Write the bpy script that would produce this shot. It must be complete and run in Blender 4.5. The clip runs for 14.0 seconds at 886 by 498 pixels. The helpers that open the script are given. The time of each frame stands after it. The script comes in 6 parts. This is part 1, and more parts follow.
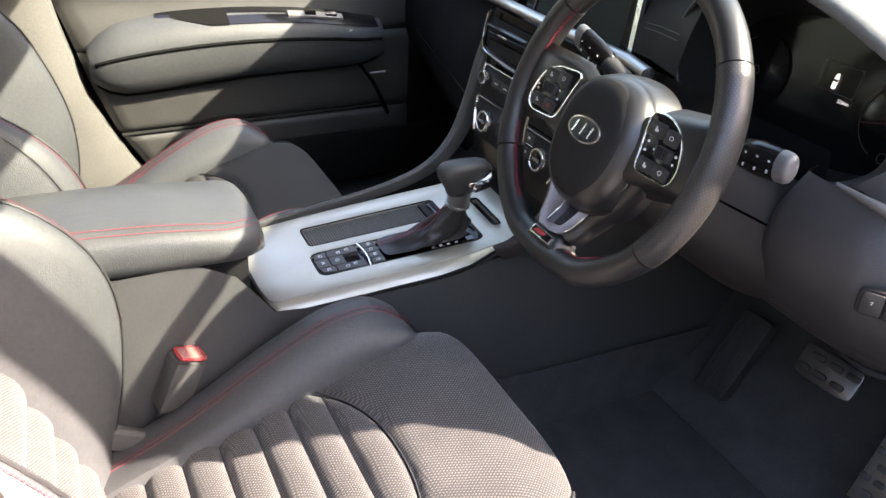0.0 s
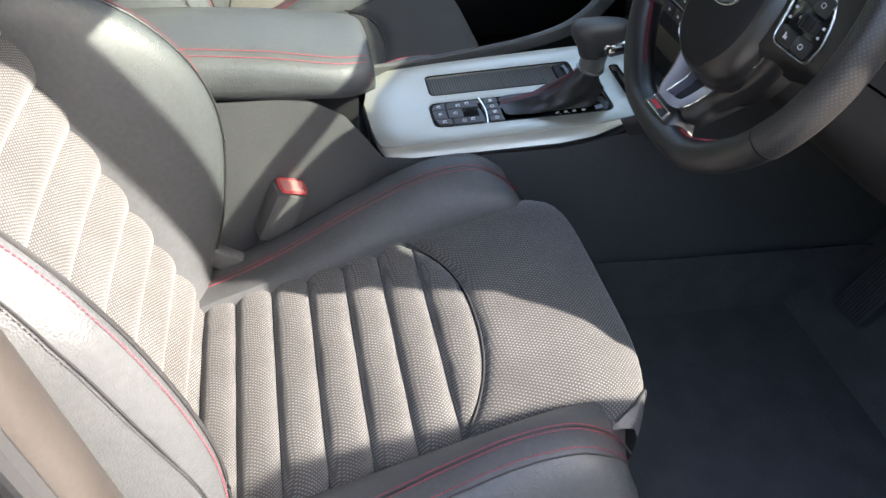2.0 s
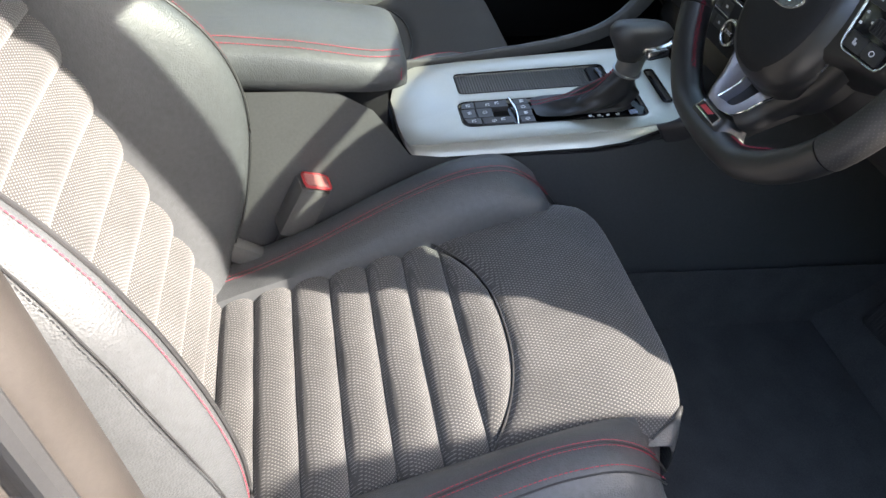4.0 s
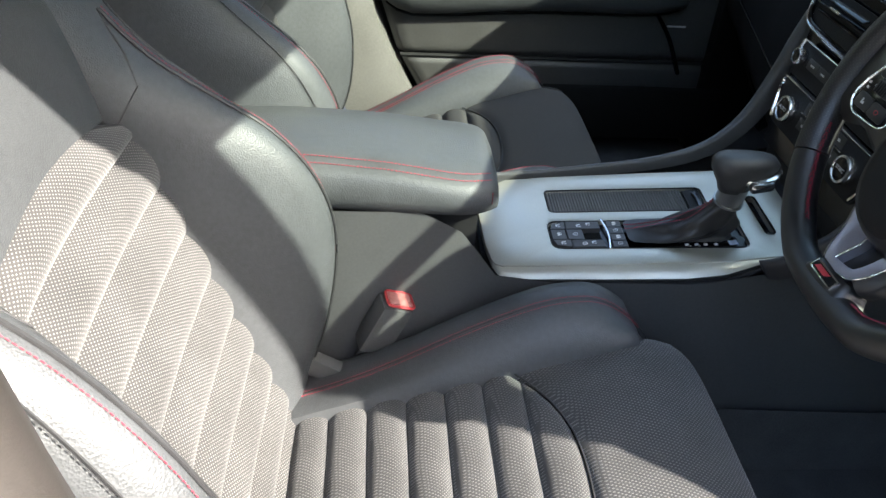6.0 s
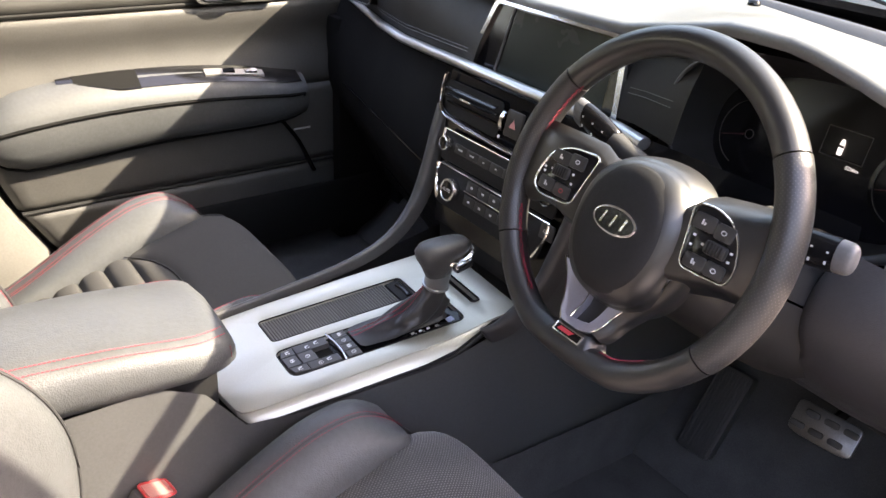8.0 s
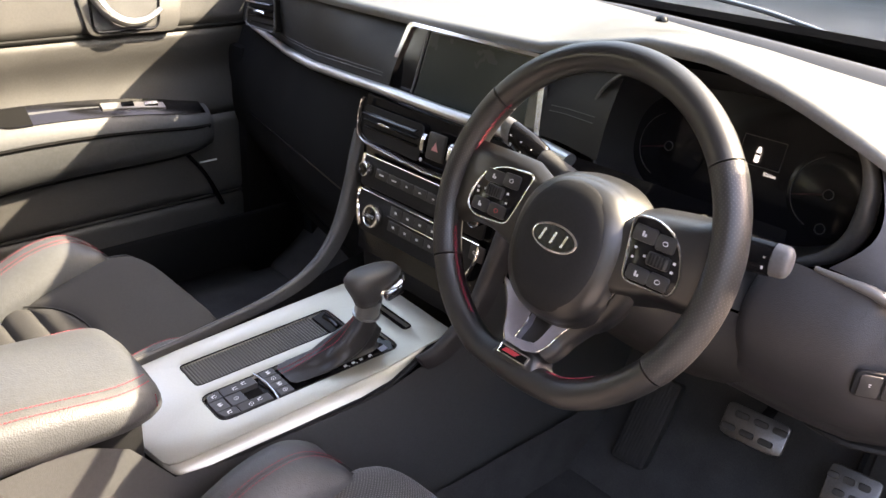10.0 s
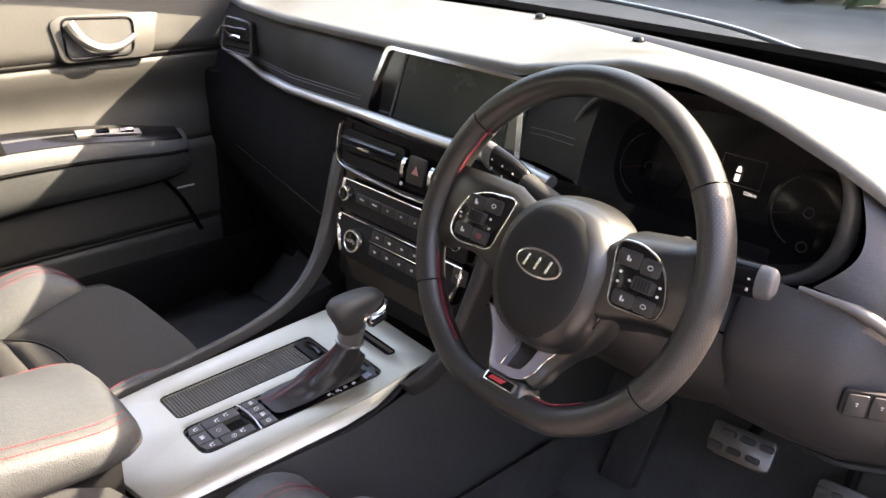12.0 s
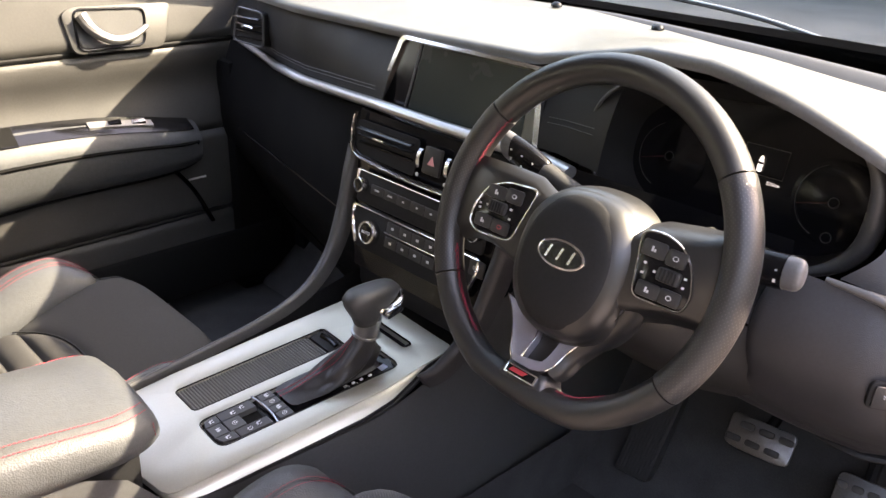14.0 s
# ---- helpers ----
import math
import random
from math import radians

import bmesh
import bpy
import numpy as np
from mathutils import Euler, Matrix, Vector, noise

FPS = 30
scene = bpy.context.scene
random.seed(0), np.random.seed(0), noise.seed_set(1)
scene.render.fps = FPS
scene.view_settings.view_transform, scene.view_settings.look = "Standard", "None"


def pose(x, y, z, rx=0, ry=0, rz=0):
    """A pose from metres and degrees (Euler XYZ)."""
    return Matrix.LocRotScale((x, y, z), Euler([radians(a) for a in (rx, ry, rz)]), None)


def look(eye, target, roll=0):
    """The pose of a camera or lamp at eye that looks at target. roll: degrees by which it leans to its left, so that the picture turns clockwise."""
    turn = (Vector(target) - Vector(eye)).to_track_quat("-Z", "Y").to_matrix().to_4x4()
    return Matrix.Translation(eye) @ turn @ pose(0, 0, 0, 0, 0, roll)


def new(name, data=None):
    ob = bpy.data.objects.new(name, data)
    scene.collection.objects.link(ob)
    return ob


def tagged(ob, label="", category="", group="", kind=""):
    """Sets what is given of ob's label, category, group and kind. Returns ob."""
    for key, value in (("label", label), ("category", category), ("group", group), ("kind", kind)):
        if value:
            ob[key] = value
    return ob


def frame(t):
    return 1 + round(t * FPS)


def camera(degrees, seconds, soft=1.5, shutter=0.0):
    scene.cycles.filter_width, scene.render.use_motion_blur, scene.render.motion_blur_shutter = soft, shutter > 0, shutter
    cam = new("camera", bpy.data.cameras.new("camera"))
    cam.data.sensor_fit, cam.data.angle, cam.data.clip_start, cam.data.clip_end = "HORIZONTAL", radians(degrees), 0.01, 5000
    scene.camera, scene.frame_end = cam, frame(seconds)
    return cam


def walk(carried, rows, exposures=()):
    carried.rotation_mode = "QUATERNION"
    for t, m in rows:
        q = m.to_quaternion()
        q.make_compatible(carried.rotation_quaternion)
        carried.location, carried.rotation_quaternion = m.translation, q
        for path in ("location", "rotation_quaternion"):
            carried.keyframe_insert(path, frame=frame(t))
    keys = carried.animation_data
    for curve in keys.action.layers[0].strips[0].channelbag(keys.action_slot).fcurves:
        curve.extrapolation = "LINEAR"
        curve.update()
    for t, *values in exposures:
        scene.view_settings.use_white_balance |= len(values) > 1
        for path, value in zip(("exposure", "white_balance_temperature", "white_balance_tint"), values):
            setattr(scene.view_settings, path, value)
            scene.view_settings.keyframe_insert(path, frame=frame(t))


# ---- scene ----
cam = camera(57.74, 14.0)
PATH = [
    (0.0, 1.0757, 0.0054, 1.2616, 60.187, -2.529, 64.03),
    (0.5, 1.0687, 0.0858, 1.26, 57.351, -2.553, 69.938),
    (1.0, 1.059, 0.114, 1.2456, 53.164, -2.319, 74.943),
    (1.5, 1.0612, 0.1013, 1.2343, 51.205, -2.631, 76.753),
    (2.0, 1.0644, 0.1068, 1.2222, 50.285, -2.562, 78.558),
    (4.5, 1.0163, 0.0751, 1.1983, 50.355, -4.956, 81.317),
    (5.0, 0.995, 0.0798, 1.2214, 50.788, -4.029, 84.022),
    (5.5, 0.9698, 0.0714, 1.2237, 52.537, -3.771, 84.949),
    (6.0, 0.9581, 0.0716, 1.2392, 54.697, -3.514, 86.181),
    (6.5, 0.9421, 0.0565, 1.2331, 55.624, -3.206, 85.947),
    (7.0, 0.9218, 0.0415, 1.2422, 56.387, -3.289, 79.432),
    (7.5, 0.9083, -0.0121, 1.2769, 59.789, -3.739, 64.916),
    (8.0, 0.8917, -0.0516, 1.2856, 62.311, -2.859, 55.06),
    (8.5, 0.8684, -0.0528, 1.2742, 63.896, -3.035, 50.875),
    (9.0, 0.8623, -0.0562, 1.2748, 64.15, -3.635, 49.228),
    (11.5, 0.8418, -0.0718, 1.2724, 65.133, -2.036, 45.719),
    (12.0, 0.8422, -0.0588, 1.2811, 65.673, -2.281, 45.688),
    (12.5, 0.8298, -0.057, 1.277, 65.577, -2.884, 46.11),
    (13.0, 0.824, -0.0638, 1.2766, 65.516, -2.675, 46.011),
    (13.5, 0.8245, -0.0666, 1.275, 65.349, -2.433, 45.961),
    (14.0, 0.8269, -0.062, 1.2751, 65.11, -2.014, 46.142),
]
walk(cam, [(t, pose(x, y, z, rx, ry, rz)) for t, x, y, z, rx, ry, rz in PATH], [(t, e, k, m) for t, e, k, m in ((0.0, 3.28, 7950, 21), (1.0, 3.18, 7700, 18), (1.5, 3.04, 7350, 13), (5.0, 2.90, 7150, 11), (6.5, 2.70, 6950, 8), (7.0, 2.9, 7150, 10), (7.5, 3.76, 7900, 22), (8.5, 3.62, 8900, 27), (9.5, 3.62, 9100, 27), (14.0, 3.60, 9100, 27))])

# ---- light ----
SUN_DIR = Vector((0.78, 1.0, 1.02)).normalized()  # towards the sun
world = bpy.data.worlds.new("sky")
scene.world = world
world.use_nodes = True
wn = world.node_tree
sky = wn.nodes.new("ShaderNodeTexSky")
sky.sky_type = "NISHITA"
sky.sun_disc = False
sky.sun_elevation = math.asin(SUN_DIR.z)
sky.sun_rotation = math.atan2(SUN_DIR.x, SUN_DIR.y)
sky.air_density, sky.dust_density, sky.ozone_density = 1.0, 1.6, 1.0
wn.links.new(sky.outputs[0], wn.nodes["Background"].inputs[0])
wn.nodes["Background"].inputs[1].default_value = 0.22
sun_data = bpy.data.lights.new("sun", "SUN")
sun_data.energy, sun_data.angle, sun_data.color = 4.6, radians(0.6), (1.0, 0.97, 0.93)
sun = new("sun", sun_data)
sun.matrix_basis = look(SUN_DIR * 20, (0, 0, 0))

# ---- materials ----
def node_mat(name):
    m = bpy.data.materials.new(name)
    m.use_nodes = True
    nt = m.node_tree
    return m, nt, nt.nodes["Principled BSDF"]


def add(nt, kind, **values):
    n = nt.nodes.new(kind)
    for k, v in values.items():
        n.inputs[k].default_value = v
    return n


def surface(name, col, rough, metal=0.0, grain=900.0, bump=0.15, vary=0.18, stain=9.0, cells=False, coat=0.0, spec=0.5, vary_rough=0.08):
    """A solid surface: two scales of colour variation, a grain bump (leather cells or noise) and uneven gloss."""
    m, nt, b = node_mat(name)
    co = nt.nodes.new("ShaderNodeTexCoord")
    big = add(nt, "ShaderNodeTexNoise", Scale=stain, Detail=4.0)
    fine = add(nt, "ShaderNodeTexNoise", Scale=grain * 0.3, Detail=2.0)
    for n in (big, fine):
        nt.links.new(co.outputs["Object"], n.inputs["Vector"])
    mix = nt.nodes.new("ShaderNodeMath")
    mix.operation = "ADD"
    nt.links.new(big.outputs["Fac"], mix.inputs[0])
    nt.links.new(fine.outputs["Fac"], mix.inputs[1])
    ramp = nt.nodes.new("ShaderNodeMapRange")
    ramp.inputs["From Min"].default_value, ramp.inputs["From Max"].default_value = 0.6, 1.4
    ramp.inputs["To Min"].default_value, ramp.inputs["To Max"].default_value = 1 - vary, 1 + vary
    nt.links.new(mix.outputs[0], ramp.inputs["Value"])
    tint = nt.nodes.new("ShaderNodeVectorMath")
    tint.operation = "SCALE"
    tint.inputs[0].default_value = col
    nt.links.new(ramp.outputs[0], tint.inputs["Scale"])
    nt.links.new(tint.outputs[0], b.inputs["Base Color"])
    rr = nt.nodes.new("ShaderNodeMapRange")
    rr.inputs["From Min"].default_value, rr.inputs["From Max"].default_value = 0.3, 0.7
    rr.inputs["To Min"].default_value, rr.inputs["To Max"].default_value = max(rough - vary_rough, 0.02), min(rough + vary_rough, 1)
    nt.links.new(big.outputs["Fac"], rr.inputs["Value"])
    nt.links.new(rr.outputs[0], b.inputs["Roughness"])
    b.inputs["Metallic"].default_value = metal
    b.inputs["Coat Weight"].default_value = coat
    b.inputs["Specular IOR Level"].default_value = spec
    if bump > 0:
        if cells:
            g = add(nt, "ShaderNodeTexVoronoi", Scale=grain)
            out = g.outputs["Distance"]
        else:
            g = add(nt, "ShaderNodeTexNoise", Scale=grain, Detail=3.0)
            out = g.outputs["Fac"]
        nt.links.new(co.outputs["Object"], g.inputs["Vector"])
        bp = add(nt, "ShaderNodeBump", Strength=bump, Distance=0.0006)
        nt.links.new(out, bp.inputs["Height"])
        nt.links.new(bp.outputs[0], b.inputs["Normal"])
    return m


def woven(name, col, dot, pitch, size):
    """Dark woven seat cloth with rows of raised pale dots."""
    m, nt, b = node_mat(name)
    co = nt.nodes.new("ShaderNodeTexCoord")
    sp = nt.nodes.new("ShaderNodeSeparateXYZ")
    nt.links.new(co.outputs["Object"], sp.inputs[0])
    sub = nt.nodes.new("ShaderNodeMath")
    sub.operation = "SUBTRACT"
    nt.links.new(sp.outputs["Y"], sub.inputs[0])
    nt.links.new(sp.outputs["Z"], sub.inputs[1])
    cb = nt.nodes.new("ShaderNodeCombineXYZ")
    nt.links.new(sp.outputs["X"], cb.inputs[0])
    nt.links.new(sub.outputs[0], cb.inputs[1])
    rot = nt.nodes.new("ShaderNodeMapping")
    rot.inputs["Rotation"].default_value = (0, 0, radians(45))
    nt.links.new(cb.outputs[0], rot.inputs[0])
    vo = nt.nodes.new("ShaderNodeTexVoronoi")
    vo.voronoi_dimensions = "2D"
    vo.inputs["Scale"].default_value = 1 / pitch
    vo.inputs["Randomness"].default_value = 0.0
    nt.links.new(rot.outputs[0], vo.inputs["Vector"])
    edge = nt.nodes.new("ShaderNodeMapRange")
    edge.inputs["From Min"].default_value, edge.inputs["From Max"].default_value = size, size - 0.09
    nt.links.new(vo.outputs["Distance"], edge.inputs["Value"])
    wear = add(nt, "ShaderNodeTexNoise", Scale=14.0, Detail=3.0)
    nt.links.new(co.outputs["Object"], wear.inputs["Vector"])
    thread = add(nt, "ShaderNodeTexNoise", Scale=1800.0, Detail=1.0)
    nt.links.new(co.outputs["Object"], thread.inputs["Vector"])
    mixc = nt.nodes.new("ShaderNodeMix")
    mixc.data_type = "RGBA"
    mixc.inputs["A"].default_value, mixc.inputs["B"].default_value = (*col, 1), (*dot, 1)
    nt.links.new(edge.outputs[0], mixc.inputs["Factor"])
    hv = nt.nodes.new("ShaderNodeMath")
    hv.operation = "ADD"
    nt.links.new(wear.outputs["Fac"], hv.inputs[0])
    nt.links.new(thread.outputs["Fac"], hv.inputs[1])
    sc = nt.nodes.new("ShaderNodeVectorMath")
    sc.operation = "SCALE"
    nt.links.new(mixc.outputs["Result"], sc.inputs[0])
    nt.links.new(hv.outputs[0], sc.inputs["Scale"])
    nt.links.new(sc.outputs[0], b.inputs["Base Color"])
    b.inputs["Roughness"].default_value = 0.85
    b.inputs["Sheen Weight"].default_value = 0.15
    bp = add(nt, "ShaderNodeBump", Strength=0.5, Distance=0.0008)
    nt.links.new(edge.outputs[0], bp.inputs["Height"])
    nt.links.new(bp.outputs[0], b.inputs["Normal"])
    return m


def perforated(name, col, dot, pitch, size, rough):
    """Wheel leather with a regular lattice of fine perforations, laid out by its UV map in metres."""
    m, nt, b = node_mat(name)
    co = nt.nodes.new("ShaderNodeTexCoord")
    rot = nt.nodes.new("ShaderNodeMapping")
    rot.inputs["Rotation"].default_value = (0, 0, radians(45))
    nt.links.new(co.outputs["UV"], rot.inputs[0])
    vo = nt.nodes.new("ShaderNodeTexVoronoi")
    vo.voronoi_dimensions = "2D"
    vo.inputs["Scale"].default_value = 1 / pitch
    vo.inputs["Randomness"].default_value = 0.0
    nt.links.new(rot.outputs[0], vo.inputs["Vector"])
    edge = nt.nodes.new("ShaderNodeMapRange")
    edge.inputs["From Min"].default_value, edge.inputs["From Max"].default_value = size, size - 0.08
    nt.links.new(vo.outputs["Distance"], edge.inputs["Value"])
    wear = add(nt, "ShaderNodeTexNoise", Scale=25.0, Detail=4.0)
    nt.links.new(co.outputs["Object"], wear.inputs["Vector"])
    mixc = nt.nodes.new("ShaderNodeMix")
    mixc.data_type = "RGBA"
    mixc.inputs["A"].default_value, mixc.inputs["B"].default_value = (*col, 1), (*dot, 1)
    nt.links.new(edge.outputs[0], mixc.inputs["Factor"])
    nt.links.new(mixc.outputs["Result"], b.inputs["Base Color"])
    rr = nt.nodes.new("ShaderNodeMapRange")
    rr.inputs["To Min"].default_value, rr.inputs["To Max"].default_value = rough - 0.08, rough + 0.08
    nt.links.new(wear.outputs["Fac"], rr.inputs["Value"])
    nt.links.new(rr.outputs[0], b.inputs["Roughness"])
    bp = add(nt, "ShaderNodeBump", Strength=0.35, Distance=0.0004)
    nt.links.new(edge.outputs[0], bp.inputs["Height"])
    nt.links.new(bp.outputs[0], b.inputs["Normal"])
    return m


def clear(name, col, gloss):
    """A thin tinted pane: mostly see-through, with a weak mirror image."""
    m, nt, b = node_mat(name)
    nt.nodes.remove(b)
    tr = nt.nodes.new("ShaderNodeBsdfTransparent")
    tr.inputs[0].default_value = (*col, 1)
    gl = nt.nodes.new("ShaderNodeBsdfGlossy")
    gl.inputs["Roughness"].default_value = 0.02
    mx = nt.nodes.new("ShaderNodeMixShader")
    mx.inputs[0].default_value = gloss
    nt.links.new(tr.outputs[0], mx.inputs[1])
    nt.links.new(gl.outputs[0], mx.inputs[2])
    nt.links.new(mx.outputs[0], nt.nodes["Material Output"].inputs[0])
    return m


def lit(name, col, strength):
    m, nt, b = node_mat(name)
    b.inputs["Base Color"].default_value = (*col, 1)
    b.inputs["Emission Color"].default_value = (*col, 1)
    b.inputs["Emission Strength"].default_value = strength
    return m


LEATHER = surface("black_leather", (0.050, 0.053, 0.056), 0.48, grain=520, bump=0.50, cells=True, spec=0.42)
LEATHER_SMOOTH = surface("smooth_wheel_leather", (0.0125, 0.0122, 0.0126), 0.37, grain=1200, bump=0.08, cells=True, spec=0.7)
KNOB_LEATHER = surface("knob_leather", (0.035, 0.035, 0.036), 0.42, grain=900, bump=0.12, cells=True)
LEATHER_PERF = perforated("perforated_wheel_leather", (0.018, 0.0176, 0.018), (0.048, 0.045, 0.044), 0.0031, 0.22, 0.38)
CLOTH = woven("dotted_black_cloth", (0.030, 0.029, 0.0285), (0.150, 0.143, 0.139), 0.0040, 0.27)
CLOTH_PLAIN = surface("plain_dark_cloth", (0.042, 0.041, 0.040), 0.85, grain=700, bump=0.3, vary=0.1, spec=0.2)
CLOTH_FINE = woven("fine_dotted_black_cloth", (0.026, 0.026, 0.0265), (0.098, 0.094, 0.091), 0.0032, 0.30)
RED = surface("red_thread", (0.26, 0.016, 0.035), 0.7, grain=2500, bump=0.3)
PIPING = surface("black_piping", (0.02, 0.02, 0.021), 0.5)
SILVER = surface("satin_silver_paint", (0.42, 0.405, 0.345), 0.38, metal=0.6, grain=1500, bump=0.03, vary=0.05)
CHROME = surface("satin_chrome", (0.72, 0.72, 0.73), 0.18, metal=1.0, grain=1500, bump=0.02, vary=0.04)
COLLAR = surface("satin_silver_collar", (0.36, 0.36, 0.36), 0.30, metal=0.9, grain=1500, bump=0.02, vary=0.04)
STRIP = surface("satin_chrome_strip", (0.50, 0.50, 0.50), 0.36, metal=0.9, grain=1500, bump=0.02, vary=0.04)
BRIGHT_EDGE = surface("bright_chrome_edge", (0.80, 0.80, 0.80), 0.10, metal=1.0, bump=0.0, vary=0.02)
SPOKE_SILVER = surface("wheel_spoke_silver", (0.36, 0.35, 0.40), 0.36, metal=0.7, bump=0.02, vary=0.04)
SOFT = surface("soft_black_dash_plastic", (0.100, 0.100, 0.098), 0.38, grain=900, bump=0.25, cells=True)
HARD = surface("hard_black_plastic", (0.015, 0.015, 0.0155), 0.58, grain=1000, bump=0.25, cells=True, spec=0.15)
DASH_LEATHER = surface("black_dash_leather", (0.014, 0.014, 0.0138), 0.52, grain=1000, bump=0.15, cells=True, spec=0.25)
SHROUD = surface("black_brown_shroud_plastic", (0.014, 0.0131, 0.0130), 0.55, grain=900, bump=0.25, cells=True, spec=0.25)
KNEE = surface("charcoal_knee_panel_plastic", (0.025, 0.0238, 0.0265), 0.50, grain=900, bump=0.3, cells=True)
GREY_TRIM = surface("dark_grey_satin_trim", (0.060, 0.060, 0.060), 0.40, grain=1200, bump=0.12)
DOOR_SOFT = surface("door_soft_trim", (0.040, 0.039, 0.0375), 0.50, grain=800, bump=0.25, cells=True)
DOOR_LOW = surface("dark_lower_door_trim", (0.026, 0.0255, 0.025), 0.55, grain=800, bump=0.25, cells=True, spec=0.3)
SLAT = surface("charcoal_roller_slats", (0.085, 0.083, 0.081), 0.45, grain=1200, bump=0.1)
CONSOLE_SIDE = surface("charcoal_console_side", (0.046, 0.047, 0.048), 0.50, grain=900, bump=0.25, cells=True)
KEY = surface("charcoal_console_key", (0.040, 0.040, 0.041), 0.42, grain=1500, bump=0.08)
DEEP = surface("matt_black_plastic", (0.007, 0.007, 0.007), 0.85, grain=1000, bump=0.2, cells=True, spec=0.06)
GLOSS = surface("gloss_black", (0.007, 0.007, 0.008), 0.14, bump=0.0, vary=0.03, vary_rough=0.03, spec=0.3)
SCREEN = surface("dark_screen_glass", (0.020, 0.026, 0.024), 0.25, bump=0.0, vary=0.05, vary_rough=0.04, spec=0.15)
BUTTON = surface("satin_black_button", (0.022, 0.022, 0.023), 0.40, grain=1500, bump=0.08)
CARPET = surface("black_carpet", (0.048, 0.048, 0.049), 0.95, grain=1600, bump=0.9, vary=0.3, stain=20, spec=0.1)
RUBBER = surface("black_rubber", (0.020, 0.020, 0.021), 0.65, grain=900, bump=0.2)
PEDAL = surface("brushed_alloy_pedal", (0.14, 0.14, 0.14), 0.38, metal=0.9, grain=1400, bump=0.1)
PALE = surface("pale_print", (0.55, 0.55, 0.56), 0.6, bump=0.0, vary=0.05)
RED_PRINT = surface("red_print", (0.40, 0.03, 0.04), 0.5, bump=0.0)
BUCKLE_RED = surface("red_buckle_button", (0.36, 0.03, 0.035), 0.35, bump=0.0)
HIGHLIGHT_PALE = surface("pale_highlight_line", (0.55, 0.55, 0.55), 0.4, metal=0.6)
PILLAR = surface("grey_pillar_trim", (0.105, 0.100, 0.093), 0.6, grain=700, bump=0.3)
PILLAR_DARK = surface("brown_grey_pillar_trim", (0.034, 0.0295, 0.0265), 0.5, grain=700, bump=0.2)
HEADLINER = surface("grey_headliner_cloth", (0.25, 0.25, 0.24), 0.95, grain=1200, bump=0.5)
PAINT = surface("dark_blue_grey_car_paint", (0.014, 0.017, 0.019), 0.22, bump=0.0, vary=0.05, coat=0.0, spec=0.12, vary_rough=0.03)
# unseen ground, kept pale so that it throws light up into the cabin
BOUNCE_GROUND = surface("pale_bounce_ground", (0.15, 0.147, 0.145), 0.9, grain=160, bump=0.8, vary=0.35, stain=1.5)
HEDGE = surface("hedge_leaves", (0.07, 0.09, 0.045), 0.7, grain=30, bump=0.4, vary=0.4, stain=3)
GLASS = clear("green_tinted_windscreen", (0.56, 0.635, 0.59), 0.05)
LENS = clear("clear_cluster_lens", (0.85, 0.85, 0.86), 0.03)
DIGIT = lit("lit_white_digits", (0.8, 0.85, 0.9), 0.12)
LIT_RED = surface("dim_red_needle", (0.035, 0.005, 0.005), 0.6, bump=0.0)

# ---- building tools ----
# The cabin is drawn in its own units; TO_WORLD turns them into metres above the ground.
TO_WORLD = Matrix.Translation((0, 0, -0.10)) @ Matrix.Diagonal((1.2, 1.2, 1.2, 1))


def thing(name, label, category, at=(0, 0, 0), group="", kind=""):
    ob = new(name)
    ob.empty_display_size = 0.05
    ob.location = TO_WORLD @ Vector(at)
    return tagged(ob, label, category, group, kind)


def to_mesh(name, bm, material, sharp=35):
    bmesh.ops.recalc_face_normals(bm, faces=bm.faces)
    me = bpy.data.meshes.new(name)
    bm.to_mesh(me)
    bm.free()
    for p in me.polygons:
        p.use_smooth = True
    me.set_sharp_from_angle(angle=radians(sharp))
    me.materials.append(material)
    return me


def part(name, bm, material, parent=None, label="", sharp=35):
    """Links a bmesh, given in cabin units, as ONE mesh under a thing or a part."""
    bmesh.ops.transform(bm, matrix=TO_WORLD, verts=bm.verts)
    ob = new(name, to_mesh(name, bm, material, sharp))
    if parent is not None:
        ob.parent = parent
        if parent.type == "EMPTY":
            ob.matrix_parent_inverse = parent.matrix_basis.inverted()
    if label:
        ob["label"] = label
    return ob


def solo(name, bm, material, label, category, group="", kind="", sharp=35):
    return tagged(part(name, bm, material, None, "", sharp), label, category, group, kind)


def grid(fn, us, vs, close_u=False):
    """A quad sheet of fn(u, v)."""
    bm = bmesh.new()
    rows = [[bm.verts.new(fn(u, v)) for u in us] for v in vs]
    n = len(us)
    for a, b in zip(rows, rows[1:]):
        for i in range(n if close_u else n - 1):
            j = (i + 1) % n
            bm.faces.new((a[i], a[j], b[j], b[i]))
    return bm


def loft(rings, cap=True, closed=False):
    """Joins rings of equal length into a skin; capped at both ends, or closed round."""
    bm = bmesh.new()
    vs = [[bm.verts.new(p) for p in r] for r in rings]
    pairs = list(zip(vs, vs[1:])) + ([(vs[-1], vs[0])] if closed else [])
    n = len(vs[0])
    for a, b in pairs:
        for i in range(n):
            j = (i + 1) % n
            bm.faces.new((a[i], a[j], b[j], b[i]))
    if cap and not closed:
        bm.faces.new(vs[0])
        bm.faces.new(vs[-1])
    return bm


